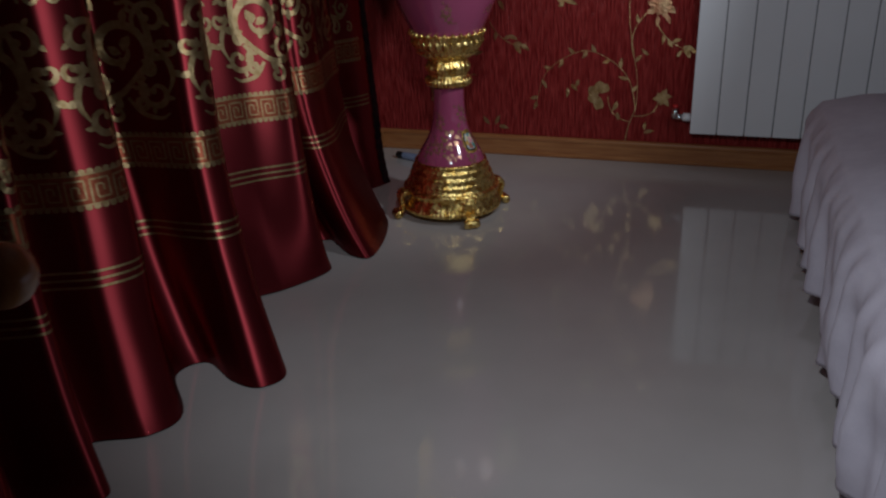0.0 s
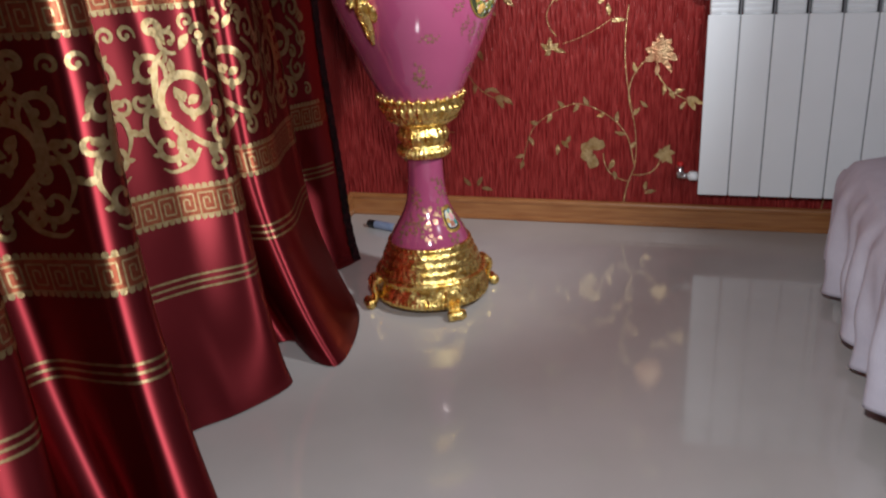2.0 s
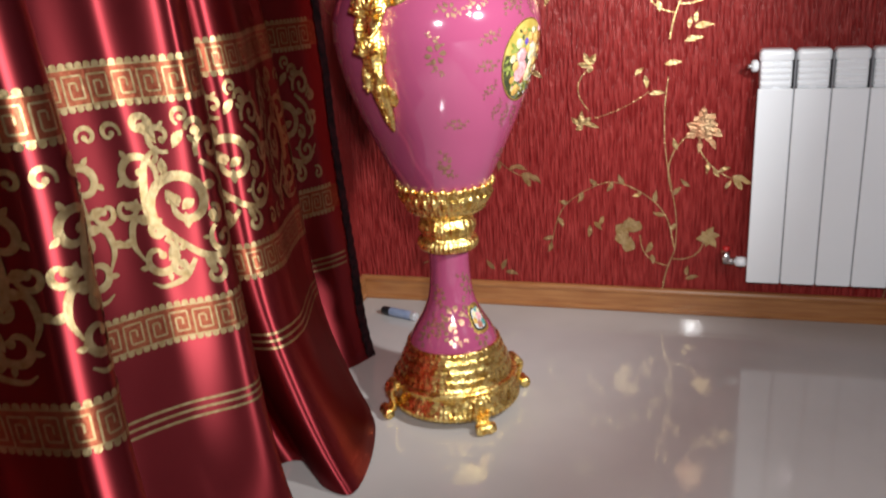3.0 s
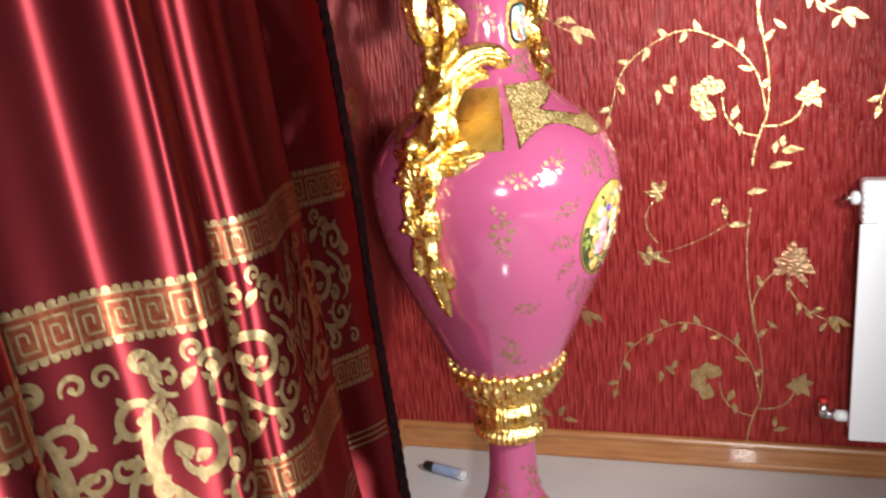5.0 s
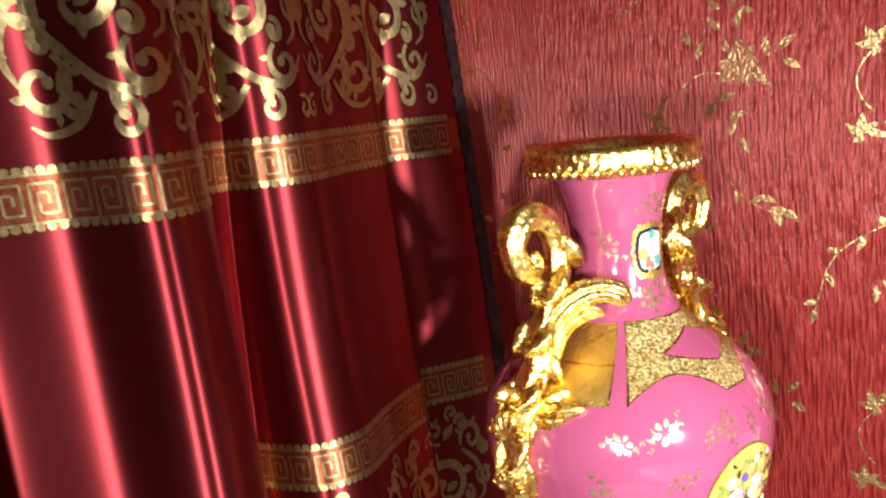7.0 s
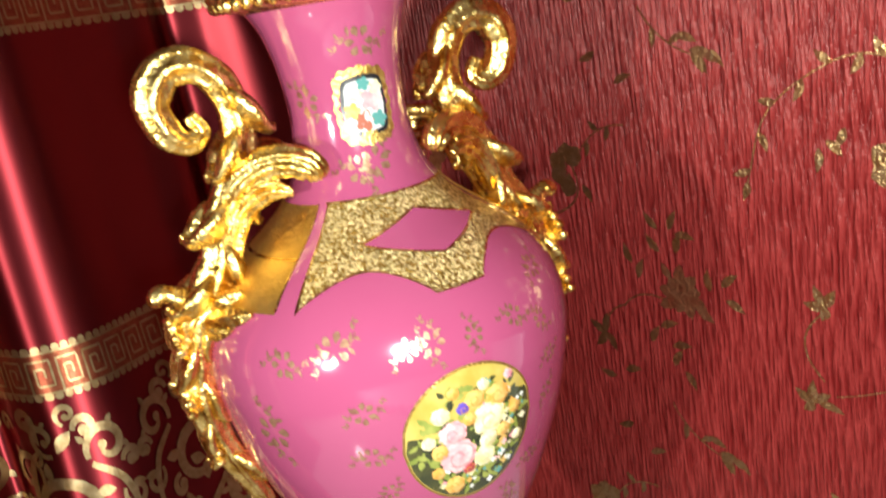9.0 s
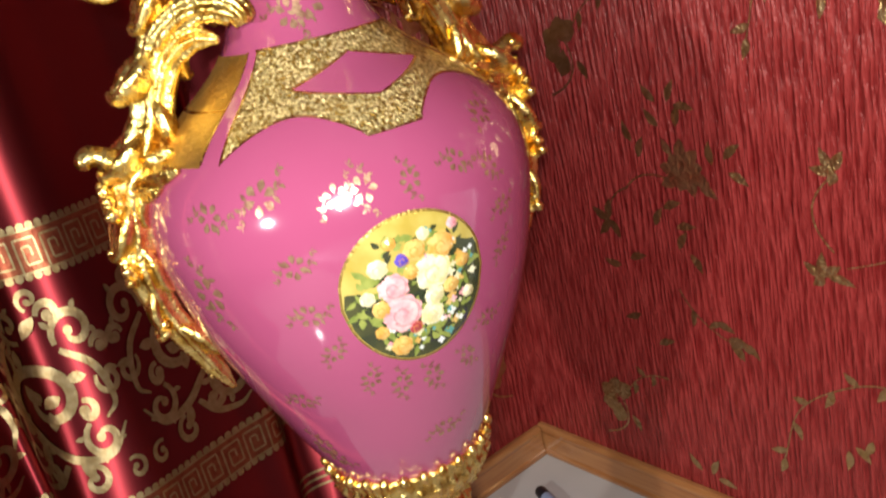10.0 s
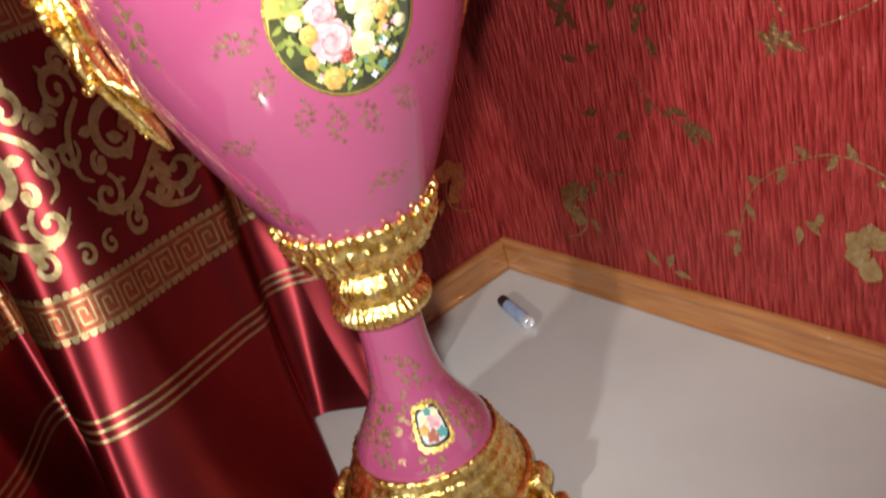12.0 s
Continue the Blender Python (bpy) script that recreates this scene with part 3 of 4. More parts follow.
def scroll_unit(f, u, z, h, flip):
    """One spray of acanthus scrolls, h high, its foot at the height z."""
    s = h / 0.30
    g = -1 if flip else 1
    q = lambda x, y: (u + g * x * s * 0.82, z + y * s)
    def curl(x, y, r, turns, start, way, w0, w1):
        f.spiral(*q(x, y), r * s, turns, start if not flip else 180 - start, way * g, w0 * s * 0.8, w1 * s * 0.8, 1.0, 1.5)
        a, t = radians(start if not flip else 180 - start), q(x, y)
        if r > 0.024:
            for k, o in ((0.7, 25), (2.2, 20), (3.6, 35)):
                aa = a + way * g * k
                rr = r * s * (1 - 0.78 * k / (2 * math.pi * turns))
                f.leaf(t[0] + rr * math.cos(aa), t[1] + rr * math.sin(aa), math.degrees(aa) + way * g * o, r * s * 0.52, r * s * 0.27, 0.3)
    curl(0.00, 0.145, 0.062, 1.25, -60, 1, 0.013, 0.008)
    curl(0.085, 0.20, 0.036, 1.1, 200, -1, 0.010, 0.006)
    curl(-0.085, 0.23, 0.034, 1.1, -20, 1, 0.010, 0.006)
    curl(0.075, 0.060, 0.036, 1.1, 120, 1, 0.010, 0.006)
    curl(-0.075, 0.075, 0.030, 1.1, 60, -1, 0.009, 0.006)
    curl(0.020, 0.255, 0.026, 1.0, 250, 1, 0.008, 0.005)
    curl(-0.035, 0.020, 0.022, 1.0, 90, 1, 0.008, 0.005)
    curl(-0.118, 0.150, 0.022, 1.0, 30, -1, 0.007, 0.005)
    curl(0.120, 0.150, 0.022, 1.0, 150, 1, 0.007, 0.005)
    curl(0.118, 0.270, 0.018, 1.0, 200, -1, 0.006, 0.004)
    curl(-0.030, 0.285, 0.016, 1.0, 300, 1, 0.006, 0.004)
    curl(-0.112, 0.015, 0.018, 1.0, 60, 1, 0.006, 0.004)
    def vine(pts, w0, w1):
        line = smooth_line([q(*p) for p in pts], 22)
        f.stroke(line, w0 * s * 0.75, w1 * s * 0.75, swell=0.8)
    vine([(0.03, 0.088), (0.075, 0.13), (0.065, 0.21), (0.03, 0.24)], 0.014, 0.007)
    vine([(0.03, 0.088), (-0.02, 0.055), (-0.08, 0.05), (-0.12, 0.085)], 0.012, 0.005)
    vine([(0.075, 0.13), (0.11, 0.125), (0.12, 0.09), (0.105, 0.06)], 0.011, 0.006)
    vine([(-0.05, 0.21), (-0.10, 0.175), (-0.115, 0.12), (-0.09, 0.10)], 0.011, 0.005)
    vine([(0.0, 0.05), (0.03, 0.02), (0.075, 0.01), (0.10, 0.02)], 0.010, 0.004)
    for x, y, r, st, way in ((0.055, 0.275, 0.020, 190, -1), (-0.055, 0.262, 0.018, 0, 1), (0.062, 0.105, 0.018, 120, -1), (-0.060, 0.118, 0.017, 80, 1), (0.030, 0.040, 0.018, 60, -1), (-0.125, 0.200, 0.016, 0, 1)):
        curl(x, y, r, 0.85, st, way, 0.0085, 0.007)
    for x, y, a, l, w in ((0.03, 0.245, 75, 0.042, 0.018), (0.0, 0.235, 130, 0.036, 0.017), (0.08, 0.145, 20, 0.036, 0.017), (0.03, 0.088, -60, 0.042, 0.018), (-0.02, 0.055, 250, 0.036, 0.016),
                          (0.01, 0.14, 60, 0.034, 0.020), (0.005, 0.135, 150, 0.028, 0.018), (0.0, 0.13, 270, 0.028, 0.016), (0.115, 0.10, -20, 0.028, 0.014), (-0.105, 0.16, 180, 0.030, 0.014)):
        ang = a if not flip else 180 - a
        f.leaf(*q(x, y), ang, l * s, w * s, 0.25)


def scroll_field(z, h, name):
    f = Flat()
    u, k = U0 + 0.12, 0
    while u < CLOTH_LEN - 0.16:
        scroll_unit(f, u, z, h, k % 2 == 1)
        u += 0.212
        k += 1
    return under(f.lay(name, on_cloth(0.0011), WEAVE, None, "gold woven acanthus scrolls"), curtain)


BAND = grain(shade("band_weave", (0.24, 0.055, 0.03), 0.46, 0.95), (0.32, 0.10, 0.05), 120, bump=0.2)
upright_threads(BAND, 0.85)
for z in (0.425, 0.79, 1.21, 1.60):
    band_ground(z, 0.052)
    key_band(z, 0.050, "key_band")
scroll_field(0.475, 0.275, "scroll_pattern")
scroll_field(1.262, 0.300, "scroll_pattern")
f = Flat()
for z in (0.263, 0.276, 0.289):
    us = np.arange(U0, CLOTH_LEN - 0.03, 0.007)
    f.grid(us, [z - 0.0022] * len(us), [z + 0.0022] * len(us), 1)
under(f.lay("stripe_trim", on_cloth(), WEAVE, None, "three thin gold stripes"), curtain)
f = Flat()
zt = np.linspace(0.006, CURTAIN_TOP, 420)
base = len(f.points)
for z in zt:
    wob = 0.0016 * math.sin(z * 190) + 0.001 * math.sin(z * 83)
    f.points += [np.array((CLOTH_LEN - 0.026 + wob, z)), np.array((CLOTH_LEN - 0.012, z)), np.array((CLOTH_LEN + 0.001, z))]
for i in range(len(zt) - 1):
    for j in range(2):
        a = 3 * i + j
        f.faces.append((a, a + 1, a + 4, a + 3))
under(f.lay("edge_trim", lambda u, v, w=0.0: cloth(u, v, 0.0016 + 0.0012 * np.sin(v * 210)), TRIM, None, "dark crinkled braid along the edge"), curtain)



# ---- the floor vase ----
VX, VY = 0.424, -0.562
vase = empty("floor_vase", (VX, VY, 0.0), label="tall magenta porcelain floor vase with gilt scrolled handles and foot", category="vase")
BODY = [(0.060, 0.488), (0.088, 0.494), (0.094, 0.505), (0.114, 0.545), (0.134, 0.590), (0.152, 0.630), (0.168, 0.670), (0.1815, 0.710), (0.1915, 0.750), (0.1975, 0.785), (0.1985, 0.805),
        (0.1965, 0.830), (0.1890, 0.855), (0.1760, 0.878), (0.1580, 0.899), (0.1380, 0.916), (0.1180, 0.931), (0.1000, 0.946), (0.0850, 0.962), (0.0740, 0.980),
        (0.0660, 1.003), (0.0615, 1.030), (0.0605, 1.055), (0.0625, 1.085), (0.0670, 1.112), (0.0750, 1.138), (0.0860, 1.157), (0.0900, 1.160)]
body_line = smooth_line(BODY, 110)
BR, BZ = body_line[:, 0], body_line[:, 1]


def put(name, vf, mat, parent=vase, label=""):
    return mesh_ob(name, vf[0], vf[1], mat, parent, label)


put("body", lathe([tuple(p) for p in body_line], 128), PORCELAIN, label="glossy magenta glazed body and neck")
STEM = smooth_line([(0.0415, 0.364), (0.0415, 0.330), (0.0425, 0.300), (0.0455, 0.270), (0.0520, 0.240), (0.0640, 0.212), (0.0780, 0.188), (0.0890, 0.168), (0.0945, 0.152), (0.0945, 0.140)], 40)
SR, SZ = STEM[::-1, 0], STEM[::-1, 1]
put("stem", lathe([tuple(p) for p in STEM], 96), PORCELAIN, label="flared magenta glazed stem")


def on_vase(off):
    """(angle in degrees, height) to a place off metres outside the glaze."""
    def to_place(a, z, w=0.0):
        r = np.interp(z, BZ, BR) + off + w
        return np.stack([r * np.cos(np.radians(a)), r * np.sin(np.radians(a)), z], 1)
    return to_place


def on_stem(off):
    def to_place(a, z, w=0.0):
        r = np.interp(z, SZ, SR) + off + w
        return np.stack([r * np.cos(np.radians(a)), r * np.sin(np.radians(a)), z], 1)
    return to_place


# gilt rim with a plaited edge
rim = lathe([(0.078, 1.150), (0.088, 1.156), (0.097, 1.158), (0.106, 1.160), (0.1135, 1.165), (0.1165, 1.172), (0.115, 1.178), (0.1165, 1.183), (0.1165, 1.190),
             (0.112, 1.1945), (0.100, 1.193), (0.088, 1.188), (0.078, 1.175), (0.070, 1.150), (0.060, 1.120)], 240,
            lambda i, a: 1 + (0.030 * abs(math.sin(24 * a)) - 0.012 if 3 <= i <= 5 else 0.006 * math.sin(60 * a) if 7 <= i <= 8 else 0))
put("rim", rim, GOLD, label="gilt rim with a moulded edge")
v, fc = [], []
for k in range(48):
    a = 2 * math.pi * k / 48
    b0 = len(v)
    bv, bf = lathe([(0.0005, -0.0052), (0.0042, -0.0036), (0.0060, 0.0), (0.0042, 0.0036), (0.0005, 0.0052)], 8)
    v += [(p[0] + 0.112 * math.cos(a), p[1] + 0.112 * math.sin(a), p[2] * 1.3 + 1.164) for p in bv]
    fc += [tuple(b0 + i for i in q) for q in bf]
put("rim_beading", (v, fc), GOLD, label="row of gilt beads")

# gilt collar: a leafy cup, a knop and a rope ring
cup_line = smooth_line([(0.050, 0.424), (0.054, 0.430), (0.064, 0.436), (0.078, 0.447), (0.089, 0.463), (0.0945, 0.480), (0.0965, 0.494), (0.0960, 0.499), (0.091, 0.500), (0.083, 0.492)], 38)
cup = lathe([tuple(p) for p in cup_line], 280,
            lambda i, a: 1 + (0.060 * abs(math.sin(15 * a + (math.pi / 2) * (i // 7 % 2))) * ((i % 7) / 6) - 0.025 + 0.012 * math.cos(60 * a) if 3 <= i < 30 else 0))
put("collar_cup", cup, GOLD, label="gilt leafy cup under the body")
v, fc = [], []
for k in range(28):
    a = 2 * math.pi * k / 28
    b0 = len(v)
    bv, bf = lathe([(0.0005, -0.006), (0.005, -0.004), (0.0068, 0.001), (0.0045, 0.006), (0.0005, 0.008)], 8)
    v += [(p[0] + 0.0965 * math.cos(a), p[1] + 0.0965 * math.sin(a), p[2] + 0.499) for p in bv]
    fc += [tuple(b0 + i for i in q) for q in bf]
put("cup_leaf_edge", (v, fc), GOLD, label="upright gilt leaf tips")
knop = lathe([(0.040, 0.358), (0.0555, 0.3595), (0.0605, 0.365), (0.0625, 0.372), (0.0605, 0.379), (0.0550, 0.384), (0.0520, 0.3875), (0.0525, 0.392), (0.0560, 0.398), (0.0580, 0.406), (0.0570, 0.414), (0.0530, 0.421), (0.0510, 0.428), (0.048, 0.432)], 240,
             lambda i, a: 1 + (0.026 * math.cos(40 * a) if 2 <= i <= 4 else 0.055 * abs(math.cos(9 * a + 0.5 * (i % 2))) - 0.02 + 0.012 * math.cos(54 * a) if 8 <= i <= 11 else 0.01 * math.cos(50 * a)))
put("collar_ring", knop, GOLD, label="gilt knop and rope ring")

# gilt foot: dome, ledge and pierced gallery on four scroll feet
dome = lathe([(0.090, 0.150), (0.0960, 0.157), (0.0995, 0.154), (0.1000, 0.148), (0.0985, 0.145), (0.1045, 0.139), (0.1075, 0.131), (0.1060, 0.128), (0.1120, 0.121), (0.1150, 0.113),
              (0.1135, 0.110), (0.1185, 0.104), (0.1215, 0.096), (0.1200, 0.093), (0.1240, 0.087), (0.1265, 0.082)], 240,
             lambda i, a: 1 + (0.008 * math.cos(48 * a) if i in (2, 3, 12, 13) else 0.012 * math.sin(30 * a + i) * math.cos(11 * a) if i in (5, 6, 8, 9) else 0))
put("foot_dome", dome, GOLD, label="gilt domed foot with low relief")
gallery = lathe([(0.1265, 0.084), (0.1330, 0.082), (0.1350, 0.077), (0.1335, 0.072), (0.1260, 0.068), (0.1270, 0.060), (0.1300, 0.050), (0.1330, 0.040), (0.1350, 0.034), (0.1375, 0.030),
                 (0.1375, 0.024), (0.1340, 0.020), (0.110, 0.020), (0.02, 0.022)], 320,
                lambda i, a: 1 + (0.016 * math.cos(20 * a) * math.cos(9 * a + i) + 0.010 * math.sin(47 * a + 2 * i) if 4 <= i <= 7 else 0.012 * math.cos(80 * a) if 8 <= i <= 11 else 0))
put("foot_gallery", gallery, GOLD, label="gilt gallery with moulded swags")
for k in range(4):
    a = radians(-54 + 90 * k)
    ca, sa = math.cos(a), math.sin(a)
    at = lambda r, z, s=0.0: (r * ca - s * sa, r * sa + s * ca, z)
    line = smooth_line([(0.128, 0.074), (0.142, 0.076), (0.151, 0.066), (0.150, 0.050), (0.146, 0.036), (0.147, 0.024), (0.155, 0.015), (0.163, 0.015)], 26)
    tang = np.gradient(line, axis=0)
    tang /= np.linalg.norm(tang, axis=1)[:, None]
    across = ((-0.020, -0.006), (-0.0215, 0.001), (-0.018, 0.005), (-0.0135, 0.0035), (-0.011, -0.001), (-0.004, 0.0), (0.0, 0.003), (0.004, 0.0), (0.011, -0.001), (0.0135, 0.0035), (0.018, 0.005), (0.0215, 0.001), (0.020, -0.006))
    m, sv, sf = len(across), [], []
    for i, (p, d) in enumerate(zip(line, tang)):
        w = 0.80 + 0.20 * math.cos(3.4 * i / 25)
        sv += [at(p[0] - d[1] * h, p[1] + d[0] * h, q * w) for q, h in across]
    for i in range(len(line) - 1):
        for n in range(m):
            p, q = i * m + n, i * m + (n + 1) % m
            sf.append((p, q, q + m, p + m))
    sf += [tuple(range(m)), tuple(range((len(line) - 1) * m, len(line) * m))]
    foot = put("foot", (sv, sf), GOLD, label="gilt strap foot with raised edges")
    bv, bf = sweep([at(0.160, 0.0135, -0.020), at(0.161, 0.0135, -0.010), at(0.161, 0.0135, 0.0), at(0.161, 0.0135, 0.010), at(0.160, 0.0135, 0.020)], [0.0105, 0.0130, 0.0115, 0.0130, 0.0105], 16, 0, 0, 0, 0, 24)
    put("foot_roll", (bv, bf), GOLD, foot)
    bv, bf = sweep([at(0.140, 0.072, -0.021), at(0.141, 0.073, -0.010), at(0.141, 0.073, 0.010), at(0.140, 0.072, 0.021)], [0.0070, 0.0085, 0.0085, 0.0070], 14, 0, 0, 0.10, 9, 40)
    put("foot_leaf", (bv, bf), GOLD, foot)


# two leafy handles in one upright plane
def handle(turn):
    ca, sa = math.cos(radians(turn)), math.sin(radians(turn))
    def at(r, z, s=0.0):
        return (r * ca - s * sa, r * sa + s * ca, z)
    def run(pts):
        return [at(*p) for p in pts]
    arm = put("handle", sweep(run([(0.160, 1.070), (0.152, 1.053), (0.167, 1.045), (0.184, 1.058), (0.192, 1.088), (0.176, 1.114), (0.150, 1.117), (0.126, 1.098), (0.116, 1.062), (0.121, 1.025), (0.134, 0.992),
                                   (0.152, 0.960), (0.164, 0.925), (0.182, 0.893), (0.200, 0.866), (0.207, 0.832), (0.213, 0.790), (0.207, 0.745), (0.192, 0.700), (0.176, 0.660), (0.166, 0.634)]),
                              [0.007, 0.009, 0.0115, 0.0145, 0.0165, 0.0175, 0.017, 0.016, 0.0155, 0.0165, 0.019, 0.020, 0.019, 0.021, 0.019, 0.017, 0.017, 0.015, 0.013, 0.009, 0.003], 24, 6, 0.17, 0.035, 15, 200),
              GOLD, label="gilt acanthus scroll handle")
    for g in (-1, 1):
        # a leafy branch that curls round towards the neck, with a serrated edge
        put("handle_branch", sweep(run([(0.146, 0.965, 0.004 * g), (0.130, 0.995, 0.016 * g), (0.106, 1.012, 0.034 * g), (0.084, 1.014, 0.050 * g), (0.067, 1.004, 0.060 * g), (0.064, 0.992, 0.060 * g)]),
                                   [0.013, 0.0145, 0.014, 0.013, 0.0125, 0.007], 28, 7, 0.26, 0.025, 6, 64), GOLD, arm)
        for lift, reach in ((0.0, 0.62), (-0.010, 0.78), (-0.018, 0.92)):
            line = smooth_line([(0.160, 0.900 + lift * 0.4, 0.004 * g), (0.152, 0.945 + lift, 0.010 * g), (0.134, 0.985 + lift, 0.018 * g), (0.110, 1.004 + lift, 0.034 * g), (0.090, 1.002 + lift, 0.048 * g), (0.078, 0.988 + lift, 0.056 * g)], 30)
            line = [tuple(p) for p in line[: int(30 * reach) : 3]]
            put("branch_leaf", sweep(run(line), list(np.interp(np.linspace(0, 1, len(line)), [0, 0.3, 0.8, 1], [0.006, 0.0105, 0.0085, 0.003])), 20, 5, 0.28, 0.03, 5, 44), GOLD, arm)
    put("handle_spur", sweep(run([(0.188, 0.878), (0.205, 0.893), (0.222, 0.905), (0.232, 0.903), (0.230, 0.895)]), [0.014, 0.012, 0.009, 0.009, 0.004], 14, 4, 0.15, 0.06, 4, 36), GOLD, arm)
    put("handle_bracket", sweep(run([(0.200, 0.875), (0.188, 0.868), (0.176, 0.868), (0.166, 0.872)]), [0.013, 0.014, 0.013, 0.006], 14, 5, 0.16, 0.06, 4, 30), GOLD, arm)
    # leaves that hug the shoulder on both sides of the arm
    for g in (-1, 1):
        for lift, reach in ((0.0, 1.0), (-0.012, 0.75), (0.012, 0.6)):
            pts = [(0.198, 0.866, 0.002 * g), (0.190, 0.872 + lift * 0.5, 0.030 * g * reach), (0.174, 0.879 + lift, 0.056 * g * reach), (0.164, 0.884 + lift * 1.2, 0.076 * g * reach)]
            pts = [(math.sqrt(max((float(np.interp(z, BZ, BR)) + 0.005) ** 2 - q * q, 0.02)) if i else r, z, q) for i, (r, z, q) in enumerate(pts)]
            put("bracket_leaf", sweep(run(pts), [0.009, 0.0115, 0.0095, 0.003], 18, 5, 0.26, 0.06, 4, 30), GOLD, arm)
    # ribbed shells and a row of small berries down the outside of the arm
    for z0, r0, big in ((0.842, 0.214, 1.0), (0.775, 0.219, 0.85), (0.715, 0.205, 0.7)):
        for j in range(-3, 4):
            a = radians(90 + 24 * j)
            tip = (r0 + 0.010 * big, z0 + 0.034 * big * math.sin(a), 0.030 * big * math.cos(a))
            put("shell_rib", sweep(run([(r0 - 0.004, z0 - 0.006, 0.004 * -j * 0.3), (r0 + 0.012 * big, z0 + 0.016 * big * math.sin(a), 0.016 * big * math.cos(a)), tip, (tip[0] + 0.006, tip[1] - 0.002, tip[2])]),
                                   [0.003, 0.0052 * big, 0.0060 * big, 0.003], 10, 0, 0, 0, 0, 12), GOLD, arm)
    for j in range(9):
        z0 = 0.655 + 0.0065 * j
        r0 = float(np.interp(z0, [0.634, 0.66, 0.70, 0.745], [0.168, 0.179, 0.197, 0.213])) + 0.007
        bv, bf = lathe([(0.0004, -0.0034), (0.0030, -0.0020), (0.0038, 0.0), (0.0030, 0.0020), (0.0004, 0.0034)], 8)
        put("berry", ([tuple(Vector(p) + Vector(at(r0, z0))) for p in bv], bf), GOLD, arm)
    # acanthus leaf tips along the arm
    rnd = random.Random(5)
    spine = smooth_line([(0.184, 1.058), (0.192, 1.088), (0.176, 1.114), (0.150, 1.117), (0.126, 1.098), (0.116, 1.062), (0.121, 1.025), (0.134, 0.992), (0.152, 0.960), (0.164, 0.925),
                         (0.182, 0.893), (0.200, 0.866), (0.207, 0.832), (0.213, 0.790), (0.207, 0.745), (0.192, 0.700), (0.176, 0.660)], 64)
    for i in range(18, 61, 4):
        d = spine[i + 1] - spine[i]
        d /= np.linalg.norm(d)
        n = np.array((-d[1], d[0])) * (1 if (i // 4) % 2 else -1)
        w = rnd.uniform(0.85, 1.2) * (0.7 if i > 48 else 1)
        p = spine[i]
        for side in (-1, 1):
            line = [at(*(p - d * 0.010), side * 0.008), at(*(p + d * 0.012 + n * 0.010), side * 0.015 * w), at(*(p + d * 0.030 + n * 0.016 * w), side * 0.014 * w),
                    at(*(p + d * 0.040 + n * 0.023 * w), side * 0.011), at(*(p + d * 0.037 + n * 0.029 * w), side * 0.008)]
            put("acanthus_leaf", sweep(line, [0.007, 0.0115 * w, 0.0085 * w, 0.0055 * w, 0.002], 12, 3, 0.24, 0.05, 3, 16), GOLD, arm)


handle(-106)
handle(74)

def band_foot(x):
    """The height of the band's lower edge, x degrees from its middle: two arches with a flat point between them."""
    q = min(max((abs(x) - 9) / 43, 0), 1)
    return 0.885 + 0.026 * math.sin(math.pi * q) ** 0.75


def slant(f, mid):
    """Leans the stripes beside the band outwards towards the belly."""
    for i, (x, z) in enumerate(f.points):
        q, d = min(max((0.966 - z) / 0.08, 0), 1.05), x - mid
        f.points[i] = np.array((mid + math.copysign(np.interp(abs(d), [0, 30, 52, 60, 91], [0, 30, 51 + 3 * q, 58 + 4 * q, 91]), d), z))
    return f


# gold shoulder band with a magenta lozenge and stripes, front and back
for mid in (-10.0, 170.0):
    f = Flat()
    us = np.linspace(-52, 52, 105)
    low = [band_foot(x) for x in us]
    f.grid(us + mid, low, [0.966] * len(us), 14)
    slant(f, mid).lay("shoulder_band", on_vase(0.0007), GLITTER, vase, "stippled gold shoulder band")
    for s in (-1, 1):
        f = Flat()
        us = np.linspace(60, 91, 24)
        f.grid(mid + s * us, [0.884] * len(us), [0.965] * len(us), 14)
        slant(f, mid).lay("shoulder_panel", on_vase(0.0006), GOLD_FLAT, vase, "smooth gold shoulder panel")
        f = Flat()
        for line_a in (52.0, 60.0):
            f.grid([mid + s * (line_a - 0.5), mid + s * line_a, mid + s * (line_a + 0.5)], [0.886] * 3, [0.966] * 3, 12)
        f.grid([mid + s * x for x in np.linspace(60, 91, 24)], [0.9225] * 24, [0.9245] * 24, 1)
        slant(f, mid).lay("gold_line", on_vase(0.0010), GOLD, vase)
    us = np.linspace(-31, 31, 41)
    for name, grow, off, mat in (("lozenge_edge", 0.0016, 0.0013, GOLD), ("lozenge", 0.0, 0.0018, PORCELAIN)):
        f = Flat()
        hh = [0.0190 * (1 - abs(x) / 31) + 0.0003 + grow for x in us]
        f.grid(mid + 2 + us * (1 + grow * 18), [0.9300 - h * 0.9 for h in hh], [0.9300 + h for h in hh], 6)
        f.lay(name, on_vase(off), mat, vase, "magenta lozenge in the gold band" if name == "lozenge" else "")
    f, g = Flat(), Flat()
    us = np.linspace(-52, 52, 181)
    for x in us:
        f.disc(mid + x, band_foot(x), 0.34, 0.0011, 6)
        g.disc(mid + x, 0.966, 0.5, 0.0010, 6)
    tagged(slant(f, mid).lay("pearl_line", on_vase(0.0012), GOLD, vase, "wavy line of tiny gold dots"), kind="stuff")
    tagged(g.lay("pearl_line", on_vase(0.0012), GOLD, vase, "straight line of tiny gold dots"), kind="stuff")


